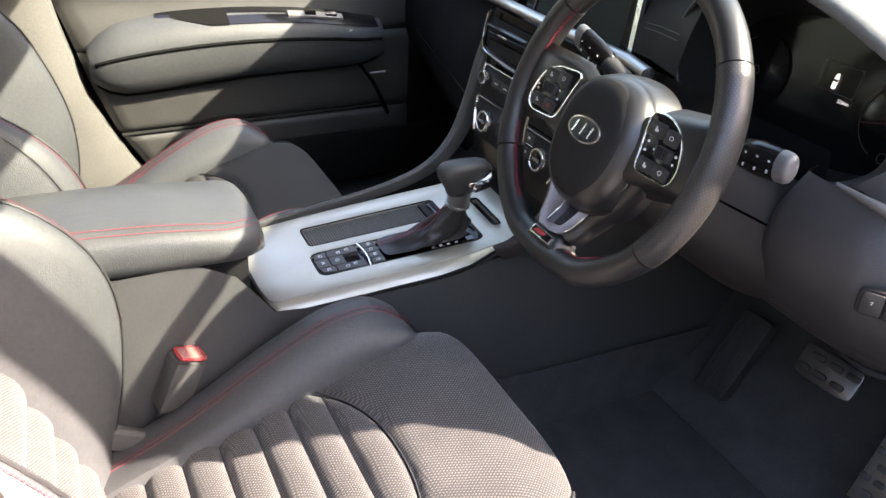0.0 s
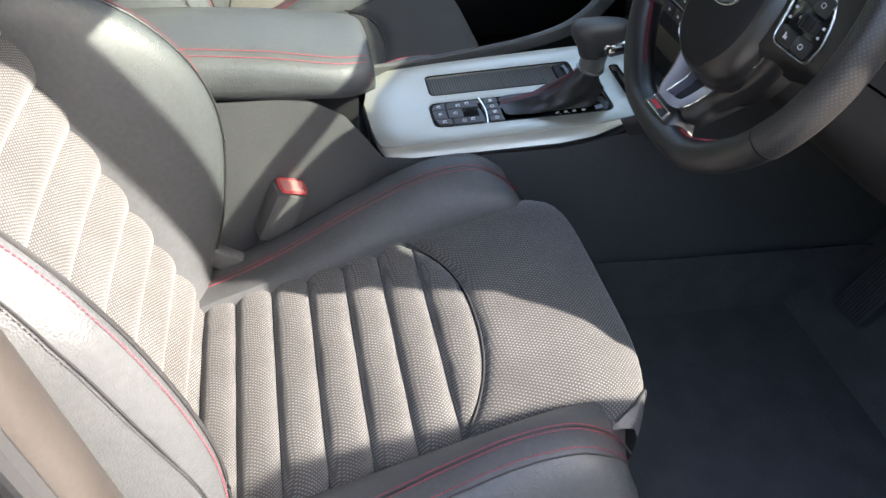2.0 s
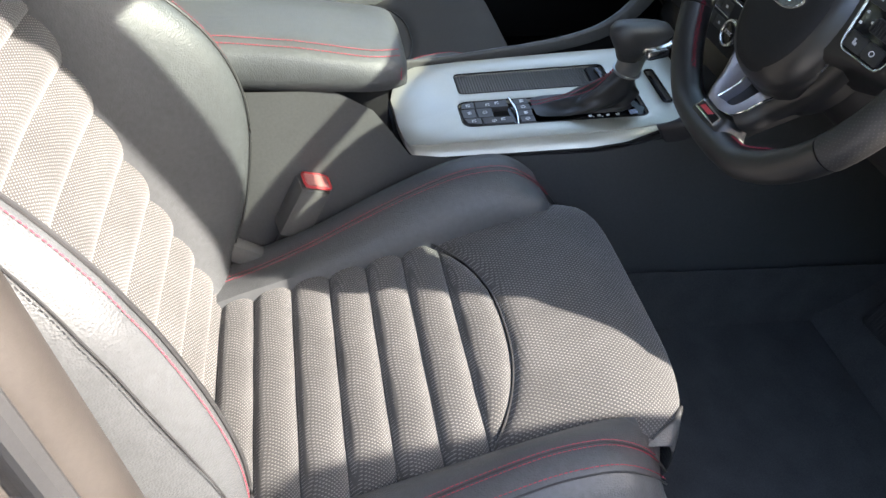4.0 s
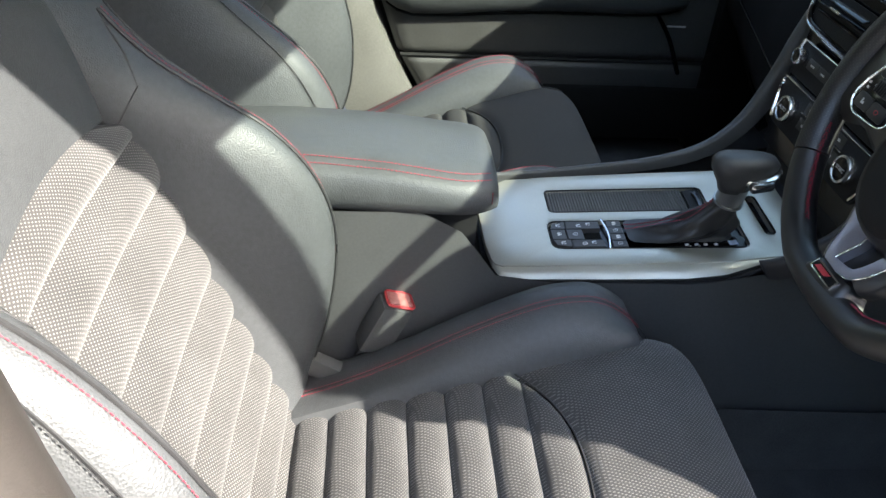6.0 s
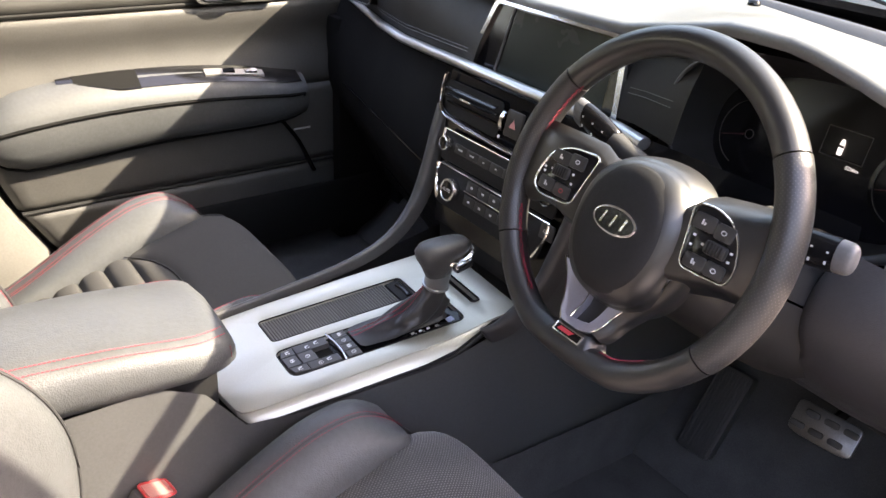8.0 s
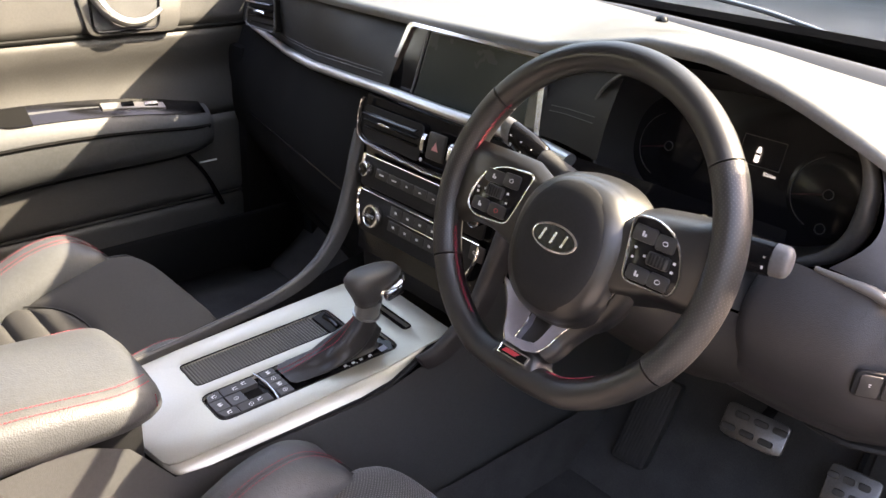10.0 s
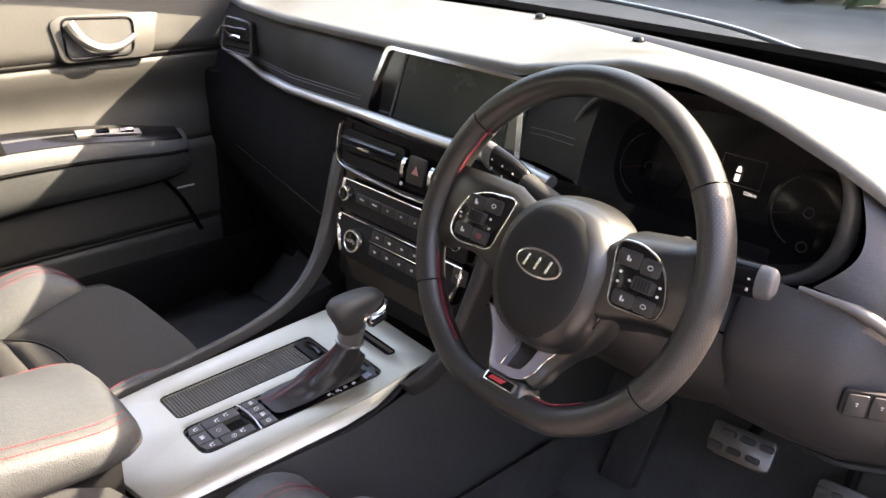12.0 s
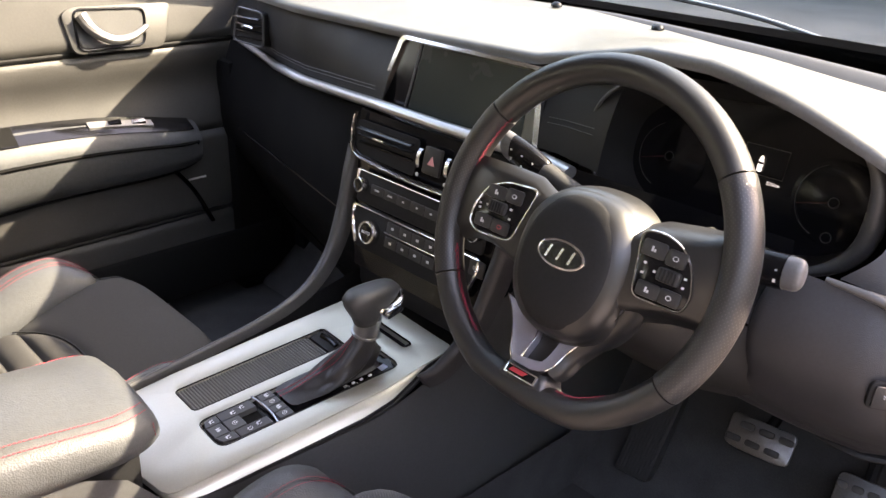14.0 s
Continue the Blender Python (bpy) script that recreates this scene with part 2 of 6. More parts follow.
def bevelled(bm, r, seg=2, angle=30):
    if r > 0:
        bm.normal_update()
        edges = [e for e in bm.edges if len(e.link_faces) == 2 and e.calc_face_angle(0) > radians(angle)]
        bmesh.ops.bevel(bm, geom=edges, offset=r, segments=seg, profile=0.6, affect="EDGES", clamp_overlap=True)
    return bm


def box(c, s, r=0.003, m=None, seg=2):
    """A box of centre c and size s with rounded edges, then moved by m."""
    bm = bmesh.new()
    bmesh.ops.create_cube(bm, size=1)
    bmesh.ops.transform(bm, matrix=Matrix.Translation(c) @ Matrix.Diagonal((*s, 1)), verts=bm.verts)
    bevelled(bm, r, seg)
    if m is not None:
        bmesh.ops.transform(bm, matrix=m, verts=bm.verts)
    return bm


def slab(outline, lo, hi, m=None, r=0.002, seg=2):
    """A flat outline (x, y) raised from z = lo to hi, edges rounded, then moved by m."""
    bm = bmesh.new()
    a = [bm.verts.new((x, y, lo)) for x, y in outline]
    b = [bm.verts.new((x, y, hi)) for x, y in outline]
    n = len(a)
    bm.faces.new(a[::-1])
    bm.faces.new(b)
    for i in range(n):
        bm.faces.new((a[i], a[(i + 1) % n], b[(i + 1) % n], b[i]))
    bmesh.ops.recalc_face_normals(bm, faces=bm.faces)
    if r > 0:
        top = [e for e in bm.edges if all(v.co.z > (lo + hi) / 2 for v in e.verts)]
        bmesh.ops.bevel(bm, geom=top, offset=r, segments=seg, profile=0.5, affect="EDGES", clamp_overlap=True)
    if m is not None:
        bmesh.ops.transform(bm, matrix=m, verts=bm.verts)
    return bm


def rounded(pts, r, n=4):
    """The outline pts with its corners rounded by r."""
    out = []
    k = len(pts)
    for i, p in enumerate(pts):
        a, b = Vector(pts[i - 1]), Vector(pts[(i + 1) % k])
        p = Vector(p)
        da, db = (a - p), (b - p)
        q = min(r, da.length * 0.45, db.length * 0.45)
        s, e = p + da.normalized() * q, p + db.normalized() * q
        for j in range(n + 1):
            t = j / n
            out.append(tuple((1 - t) ** 2 * s + 2 * t * (1 - t) * p + t * t * e))
    return out


def rect(w, h, cx=0.0, cy=0.0, r=0.0):
    pts = [(cx - w / 2, cy - h / 2), (cx + w / 2, cy - h / 2), (cx + w / 2, cy + h / 2), (cx - w / 2, cy + h / 2)]
    return rounded(pts, r) if r else pts


def oval(w, h, cx=0.0, cy=0.0, n=28):
    return [(cx + w / 2 * math.cos(2 * math.pi * i / n), cy + h / 2 * math.sin(2 * math.pi * i / n)) for i in range(n)]


def spline(pts, n):
    """n + 1 points along a smooth curve through pts."""
    pts = [Vector(p) for p in pts]
    out = []
    for i in range(n + 1):
        s = i / n * (len(pts) - 1)
        k = min(int(s), len(pts) - 2)
        t = s - k
        p0, p1, p2, p3 = pts[max(k - 1, 0)], pts[k], pts[k + 1], pts[min(k + 2, len(pts) - 1)]
        out.append(0.5 * ((2 * p1) + (p2 - p0) * t + (2 * p0 - 5 * p1 + 4 * p2 - p3) * t * t + (3 * p1 - p0 - 3 * p2 + p3) * t ** 3))
    return out


def tube(pts, r, n=8, closed=False, flat=1.0, up=(0, 0, 1)):
    """A round (or flattened) bar along pts; r a number or a function of 0..1."""
    pts = [Vector(p) for p in pts]
    rings = []
    k = len(pts)
    for i, p in enumerate(pts):
        a = pts[i - 1] if (i or closed) else pts[0]
        b = pts[(i + 1) % k] if (i < k - 1 or closed) else pts[-1]
        d = (b - a).normalized()
        side = d.cross(Vector(up))
        side = side.normalized() if side.length > 1e-4 else d.orthogonal().normalized()
        top = side.cross(d)
        q = r(i / max(k - 1, 1)) if callable(r) else r
        rings.append([p + side * (q * math.cos(2 * math.pi * j / n)) + top * (q * flat * math.sin(2 * math.pi * j / n)) for j in range(n)])
    return loft(rings, cap=not closed, closed=closed)


def stitches(pts, pitch=0.0036, size=0.00042, lift=None):
    """A row of short thread stitches along a line of points, all in one mesh."""
    pts = [Vector(p) for p in pts]
    verts, faces = [], []
    acc, nxt = 0.0, 0.0
    for a, b in zip(pts, pts[1:]):
        L = (b - a).length
        if L < 1e-6:
            continue
        d = (b - a) / L
        side = d.cross(Vector((0, 0, 1)))
        side = side.normalized() if side.length > 1e-3 else d.orthogonal().normalized()
        up = side.cross(d)
        while nxt < acc + L:
            c = a + d * (nxt - acc)
            e = c + d * pitch * 0.72
            k = len(verts)
            for q in (c, c.lerp(e, 0.5) + up * size * 0.6, e):
                w = size if q is not c and q is not e else size * 0.8
                verts += [q + side * w, q + up * w, q - side * w, q - up * w]
            for s in (0, 4):
                for j in range(4):
                    faces.append((k + s + j, k + s + (j + 1) % 4, k + s + 4 + (j + 1) % 4, k + s + 4 + j))
            faces += [(k, k + 1, k + 2, k + 3), (k + 8, k + 9, k + 10, k + 11)]
            nxt += pitch
        acc += L
    me = bpy.data.meshes.new("tmp")
    me.from_pydata([tuple(v) for v in verts], [], faces)
    bm = bmesh.new()
    bm.from_mesh(me)
    bpy.data.meshes.remove(me)
    return bm


def merged(*bms):
    """Several bmeshes as one."""
    me = bpy.data.meshes.new("tmp")
    out = bmesh.new()
    for b in bms:
        b.to_mesh(me)
        b.free()
        out.from_mesh(me)
    bpy.data.meshes.remove(me)
    return out


def lerp(x, table):
    """Linear-smooth lookup in a short table of (x, value)."""
    if x <= table[0][0]:
        return table[0][1]
    for (a, u), (b, v) in zip(table, table[1:]):
        if x <= b:
            t = (x - a) / (b - a)
            return u + (v - u) * t
    return table[-1][1]


def curve(x, table):
    """As lerp, but smooth through the table's points."""
    n = len(table)
    if x <= table[0][0] or x >= table[-1][0]:
        return lerp(x, table)
    i = next(k for k in range(n - 1) if x <= table[k + 1][0])
    slope = lambda k: (table[min(k + 1, n - 1)][1] - table[max(k - 1, 0)][1]) / (table[min(k + 1, n - 1)][0] - table[max(k - 1, 0)][0])
    (a, u), (b, v) = table[i], table[i + 1]
    w, t = b - a, (x - a) / (b - a)
    return u * (1 + 2 * t) * (1 - t) ** 2 + v * t * t * (3 - 2 * t) + w * slope(i) * t * (1 - t) ** 2 - w * slope(i + 1) * t * t * (1 - t)


def steps(a, b, n):
    return [a + (b - a) * i / n for i in range(n + 1)]


def frame_of(o, x, y):
    """A matrix with origin o, x axis x, and y axis as near y as it can be."""
    x = Vector(x).normalized()
    z = x.cross(Vector(y)).normalized()
    y = z.cross(x)
    return Matrix(((x.x, y.x, z.x, o[0]), (x.y, y.y, z.y, o[1]), (x.z, y.z, z.z, o[2]), (0, 0, 0, 1)))


def moved(bm, m):
    bmesh.ops.transform(bm, matrix=m, verts=bm.verts)
    return bm

# ---- car shell and ground ----
solo("ground", grid(lambda u, v: (u, v, 0.0834), steps(-60, 60, 24), steps(-60, 60, 24)), BOUNCE_GROUND, "unseen ground under the car, pale to bounce light", "ground", kind="structure")

# floor pan: carpet with a sloping toe board
FLOOR = [(-0.9, 0.36), (-0.25, 0.31), (0.70, 0.30), (0.80, 0.31), (0.93, 0.42), (1.00, 0.62), (1.02, 0.80)]
def floor_strip(x0, x1):
    line = spline([(0, y, z) for y, z in FLOOR], 24)
    return loft([[(x, p.y, p.z) for p in line] + [(x, p.y + 0.01, p.z - 0.02) for p in reversed(line)] for x in (x0, x1)])
solo("floor", floor_strip(-0.80, 0.74), CARPET, "black carpet on the car floor and toe board", "floor", kind="structure", sharp=60)

# sill under the driver's door opening
sill = thing("sill", "grey painted door sill with a dark scuff strip", "sill", (0.72, 0, 0.2), kind="structure")
part("sill_body", loft([[(0.70, y, 0.20), (0.70, y, 0.36), (0.72, y, 0.385), (0.755, y, 0.38), (0.78, y, 0.35), (0.80, y, 0.20)] for y in steps(-0.9, 1.0, 6)]), PAINT, sill)
part("scuff_strip", loft([[(0.722, y, 0.386), (0.725, y, 0.391), (0.748, y, 0.390), (0.752, y, 0.383)] for y in steps(-0.05, 0.75, 4)]), RUBBER, sill)

ROOF_T = 1.30
# centre pillar on the driver's side
pillar = thing("centre_pillar", "grey plastic centre pillar trim with a dark rubber door seal", "pillar", (0.66, -0.1, 0.3), kind="structure")
def pillar_ring(z):
    f = (z - 0.36) / 1.0
    x = 0.640 - 0.06 * max(0.0, f - 0.55)
    y = -0.028 - 0.18 * (z - 0.808)
    return [(x - 0.045, y - 0.018, z), (x - 0.037, y - 0.009, z), (x - 0.026, y - 0.003, z), (x - 0.014, y - 0.0005, z), (x - 0.005, y - 0.002, z), (x + 0.001, y - 0.006, z), (x + 0.0035, y - 0.013, z), (x + 0.0045, y - 0.024, z), (x + 0.0035, y - 0.031, z), (x - 0.002, y - 0.035, z), (x - 0.002, y - 0.040, z), (x + 0.004, y - 0.044, z), (x + 0.006, y - 0.052, z), (x + 0.005, y - 0.14, z), (x - 0.045, y - 0.14, z)]
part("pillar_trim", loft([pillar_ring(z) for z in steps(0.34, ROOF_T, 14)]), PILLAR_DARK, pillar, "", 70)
part("door_seal", tube([(0.646 - 0.06 * max(0.0, (z - 0.36) - 0.55), -0.044 - 0.18 * (z - 0.808), z) for z in steps(0.36, ROOF_T - 0.02, 20)], 0.007), RUBBER, pillar, "black rubber door seal")
part("pillar_body", loft([[(p[0] + 0.002, p[1] - 0.040, z), (p[0] + 0.03, p[1] - 0.060, z), (p[0] + 0.05, p[1] - 0.14, z), (p[0] + 0.002, p[1] - 0.14, z)] for z in steps(0.34, ROOF_T, 10) for p in [pillar_ring(z)[3]]]), PAINT, pillar, "dark painted outer pillar")

# windscreen pillars, roof, rails
def bar_loft(a, b, w, h, sag=0.0):
    a, b = Vector(a), Vector(b)
    rings = []
    for i in range(9):
        t = i / 8
        c = a.lerp(b, t) + Vector((0, 0, sag * 4 * t * (1 - t)))
        rings.append([c + Vector((w * x, h * y * 0.6, h * y)) for x, y in ((-1, -0.6), (-0.6, -1), (0.6, -1), (1, -0.4), (1, 0.5), (0.5, 1), (-0.5, 1), (-1, 0.5))])
    return loft(rings)
ROOF_FRONT, ROOF_Z = 0.42, 1.30
for side, lab in ((1, "driver"), (-1, "passenger")):
    solo("windscreen_pillar", bar_loft((side * 0.735, 0.99, 0.97), (side * 0.57, ROOF_FRONT - 0.02, ROOF_Z), 0.025, 0.026, 0.015), HARD, "dark windscreen pillar on the %s side" % lab, "pillar", kind="structure")
    solo("roof_rail", bar_loft((side * 0.57, ROOF_FRONT, ROOF_Z), (side * 0.57, -1.5, ROOF_Z), 0.035, 0.03), HARD, "dark roof rail above the doors", "roof rail", kind="structure")
def header_y(x):
    return ROOF_FRONT + 0.10 * (1 - (x / 0.6) ** 2)
solo("ceiling", loft([[(x, header_y(x), ROOF_Z - 0.01), (x, -0.6, ROOF_Z + 0.03 - 0.06 * (x / 0.6) ** 2), (x, -1.6, ROOF_Z - 0.06), (x, -1.6, ROOF_Z - 0.03), (x, -0.6, ROOF_Z + 0.06 - 0.06 * (x / 0.6) ** 2), (x, header_y(x), ROOF_Z + 0.02)] for x in steps(-0.57, 0.57, 8)]), HEADLINER, "grey cloth headliner under the roof", "ceiling", kind="structure")
solo("wall_back", box((0, -1.55, 0.85), (1.5, 0.06, 1.1), 0.02), HARD, "dark rear wall of the cabin", "wall", kind="structure")
solo("wall_left_rear", loft([[(-0.80, y, 0.30), (-0.80, y, 0.95), (-0.86, y, 0.95), (-0.86, y, 0.30)] for y in (-1.52, -0.06)]), DOOR_SOFT, "dark rear side trim", "wall", kind="structure")
lp = thing("centre_pillar_left", "pale grey centre pillar trim beside the passenger seat", "pillar", (-0.76, 0.0, 0.3), kind="structure")
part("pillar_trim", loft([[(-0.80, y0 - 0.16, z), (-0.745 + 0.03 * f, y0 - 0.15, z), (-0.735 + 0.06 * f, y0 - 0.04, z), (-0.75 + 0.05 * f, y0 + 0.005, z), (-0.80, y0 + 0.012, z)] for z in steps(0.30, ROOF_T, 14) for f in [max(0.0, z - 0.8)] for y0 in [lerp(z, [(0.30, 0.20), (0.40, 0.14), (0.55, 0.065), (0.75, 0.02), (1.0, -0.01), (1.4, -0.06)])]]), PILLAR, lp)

part("door_seal", loft([[(-0.800, y0 - 0.02, z), (-0.800, y0 + 0.06, z), (-0.86, y0 + 0.06, z), (-0.86, y0 - 0.02, z)] for z in steps(0.25, 1.02, 12) for y0 in [lerp(z, [(0.25, 0.24), (0.30, 0.20), (0.40, 0.14), (0.55, 0.065), (0.75, 0.02), (1.0, -0.01), (1.4, -0.06)])]]), DEEP, lp, "black rubber door seal")

# windscreen, cowl and bonnet
def screen_pt(u, v):
    x = u * (0.72 - 0.13 * v)
    bow = (0.05 + 0.05 * v) * (1 - u * u)
    return (x, 1.02 - (1.02 - ROOF_FRONT) * v + bow, 0.955 + (ROOF_Z - 0.96) * v + 0.03 * math.sin(math.pi * v))
solo("windscreen", grid(screen_pt, steps(-1, 1, 16), steps(0, 1, 10)), GLASS, "green-tinted laminated windscreen", "windscreen", kind="structure")
solo("windscreen_frit", loft([[(x, 0.955 + b, 0.972), (x, 1.02 + b, 0.935), (x, 1.12 + b, 0.925), (x, 1.12 + b, 0.940), (x, 1.02 + b, 0.948), (x, 0.955 + b, 0.982)] for u in steps(-1, 1, 16) for x in [u * 0.74] for b in [0.05 * (1 - u * u)]]), GLOSS, "black border at the foot of the windscreen", "windscreen border", kind="structure")
solo("bonnet", grid(lambda u, v: (u * (0.80 - 0.10 * v * v), 1.10 + 0.05 * (1 - u * u) + 0.95 * v, 0.915 - 0.02 * u * u - 0.10 * v - 0.22 * v ** 4), steps(-1, 1, 20), steps(0, 1, 14)), PAINT, "dark blue-grey painted bonnet", "bonnet", kind="structure")
wiper = thing("windscreen_wiper", "black wiper blade with a painted highlight line at the windscreen foot", "wiper", (0.1, 1.06, 0.97))
WIPE = [(-0.20, 1.075, 0.990), (-0.08, 1.068, 0.995), (0.044, 1.060, 0.992), (0.158, 1.055, 0.985), (0.242, 1.048, 0.974), (0.345, 1.035, 0.958), (0.45, 1.01, 0.940)]
part("blade", tube(spline(WIPE, 40), 0.0026, 6), RUBBER, wiper, "black rubber blade")
# pale tube that draws the reflection along the glass edge
part("highlight_line", tube([q + Vector((0, 0.0, 0.0030)) for q in spline(WIPE, 40)], 0.0016, 6), HIGHLIGHT_PALE, wiper, "pale line painted as the glass-edge highlight")
solo("firewall", box((0, 1.12, 0.625), (1.56, 0.16, 0.63), 0.01), HARD, "dark bulkhead behind the dashboard", "bulkhead", kind="structure")

# the driver's own door, standing open beside the camera
HINGE, OPEN = Vector((0.790, 0.880, 0)), radians(57)
DOOR_M = Matrix(((math.sin(OPEN), math.cos(OPEN), 0, HINGE.x), (-math.cos(OPEN), math.sin(OPEN), 0, HINGE.y), (0, 0, 1, 0), (0, 0, 0, 1)))
odoor = thing("door_2", "dark blue-grey driver's door standing wide open", "car door", (0.79, 0.88, 0.3), kind="structure")
part("door_shell", moved(bevelled(loft([[(d, 0.0, 0.26), (d, 0.07 - 0.02 * abs(d - 0.4), 0.30), (d, 0.085, 0.60), (d, 0.055, 0.93), (d, 0.0, 0.945), (d, -0.03, 0.90), (d, -0.035, 0.30)] for d in steps(0.0, 0.90, 6)]), 0.01), DOOR_M), PAINT, odoor, "dark painted door shell")
A0, A1, A2, A3 = Vector((0.02, 0.03, 0.94)), Vector((0.70, 0.0, 1.25)), Vector((0.90, -0.01, 1.24)), Vector((0.90, 0.02, 0.94))
part("window_frame", merged(*[moved(tube([a, a.lerp(b, 0.33), a.lerp(b, 0.66), b], 0.020, 8), DOOR_M) for a, b in ((A0, A1), (A1, A2), (A2, A3))]), HARD, odoor, "black window frame")
# unseen mirror, its outline drawn for the shadow edge across the driver's seat
def shade_mirror_ring(y, k):
    pts = rounded([(0.018, 0.94), (0.038, 1.020), (0.084, 1.092), (0.163, 1.156), (0.232, 1.212), (0.31, 1.205), (0.36, 1.09), (0.35, 0.96), (0.20, 0.93)], 0.03)
    return [(0.2 + (d - 0.2) * k, y, 1.04 + (z - 1.04) * k) for d, z in pts]
part("mirror", moved(loft([shade_mirror_ring(0.02, 0.97), shade_mirror_ring(0.03, 1.0), shade_mirror_ring(0.08, 0.98), shade_mirror_ring(0.12, 0.75)]), DOOR_M), PAINT, odoor, "unseen door mirror shaped to shade the seat")
part("window_glass", moved(loft([[p + Vector((0, k, 0)) for p in (A0, A1, A2, A3)] for k in (0.012, 0.016)]), DOOR_M), GLASS, odoor, "tinted door glass")

for side in (-1, 1):
    solo("front_wing", loft([[(side * 0.70, y, 0.25), (side * 0.86, y, 0.30), (side * 0.87, y, 0.60), (side * 0.84, y, z - 0.03), (side * 0.78, y, z), (side * 0.70, y, z - 0.02)] for y, z in ((0.885, 0.955), (1.1, 0.93), (1.6, 0.87), (2.1, 0.74))]), PAINT, "dark blue-grey front wing", "car wing", kind="structure", sharp=60)
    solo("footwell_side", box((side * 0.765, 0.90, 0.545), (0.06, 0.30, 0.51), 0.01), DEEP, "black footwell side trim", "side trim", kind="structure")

# ---- front seats ----
SEAM_Y = [-0.066, -0.022, 0.016, 0.058, 0.100, 0.141, 0.181, 0.221]
def zs(y):
    """Height of the seat cushion's middle along its depth."""
    return 0.531 + 0.315 * (y - 0.266) if y < 0.33 else 0.5512 + 0.315 * (y - 0.33) - 2.2 * (y - 0.33) ** 2

def arc_y(x):
    return 0.263 - 0.056 * (abs(x) / 0.156) ** 2.4

RIDGE = [(-0.06, -0.004), (0.02, 0.002), (0.08, 0.014), (0.17, 0.041), (0.235, 0.054), (0.272, 0.052), (0.308, 0.040), (0.338, 0.014), (0.366, -0.022), (0.388, -0.055)]
BACK_H = [(0.42, 0.012), (0.45, 0.022), (0.50, 0.055), (0.55, 0.083), (0.61, 0.110), (0.66, 0.123), (0.71, 0.120), (0.753, 0.100), (0.792, 0.066), (0.83, 0.034), (0.87, 0.016), (0.93, 0.002), (1.0, -0.02)]
BACK_DOOR = [(0.42, 0.012), (0.45, 0.030), (0.50, 0.065), (0.55, 0.090), (0.61, 0.110), (0.66, 0.117), (0.71, 0.118), (0.76, 0.114), (0.80, 0.101), (0.84, 0.080), (0.87, 0.056), (0.91, 0.022), (0.95, 0.0), (1.0, -0.02)]
def yb(z):
    """The plane of the backrest."""
    return -0.030 - 0.338 * (z - 0.442)

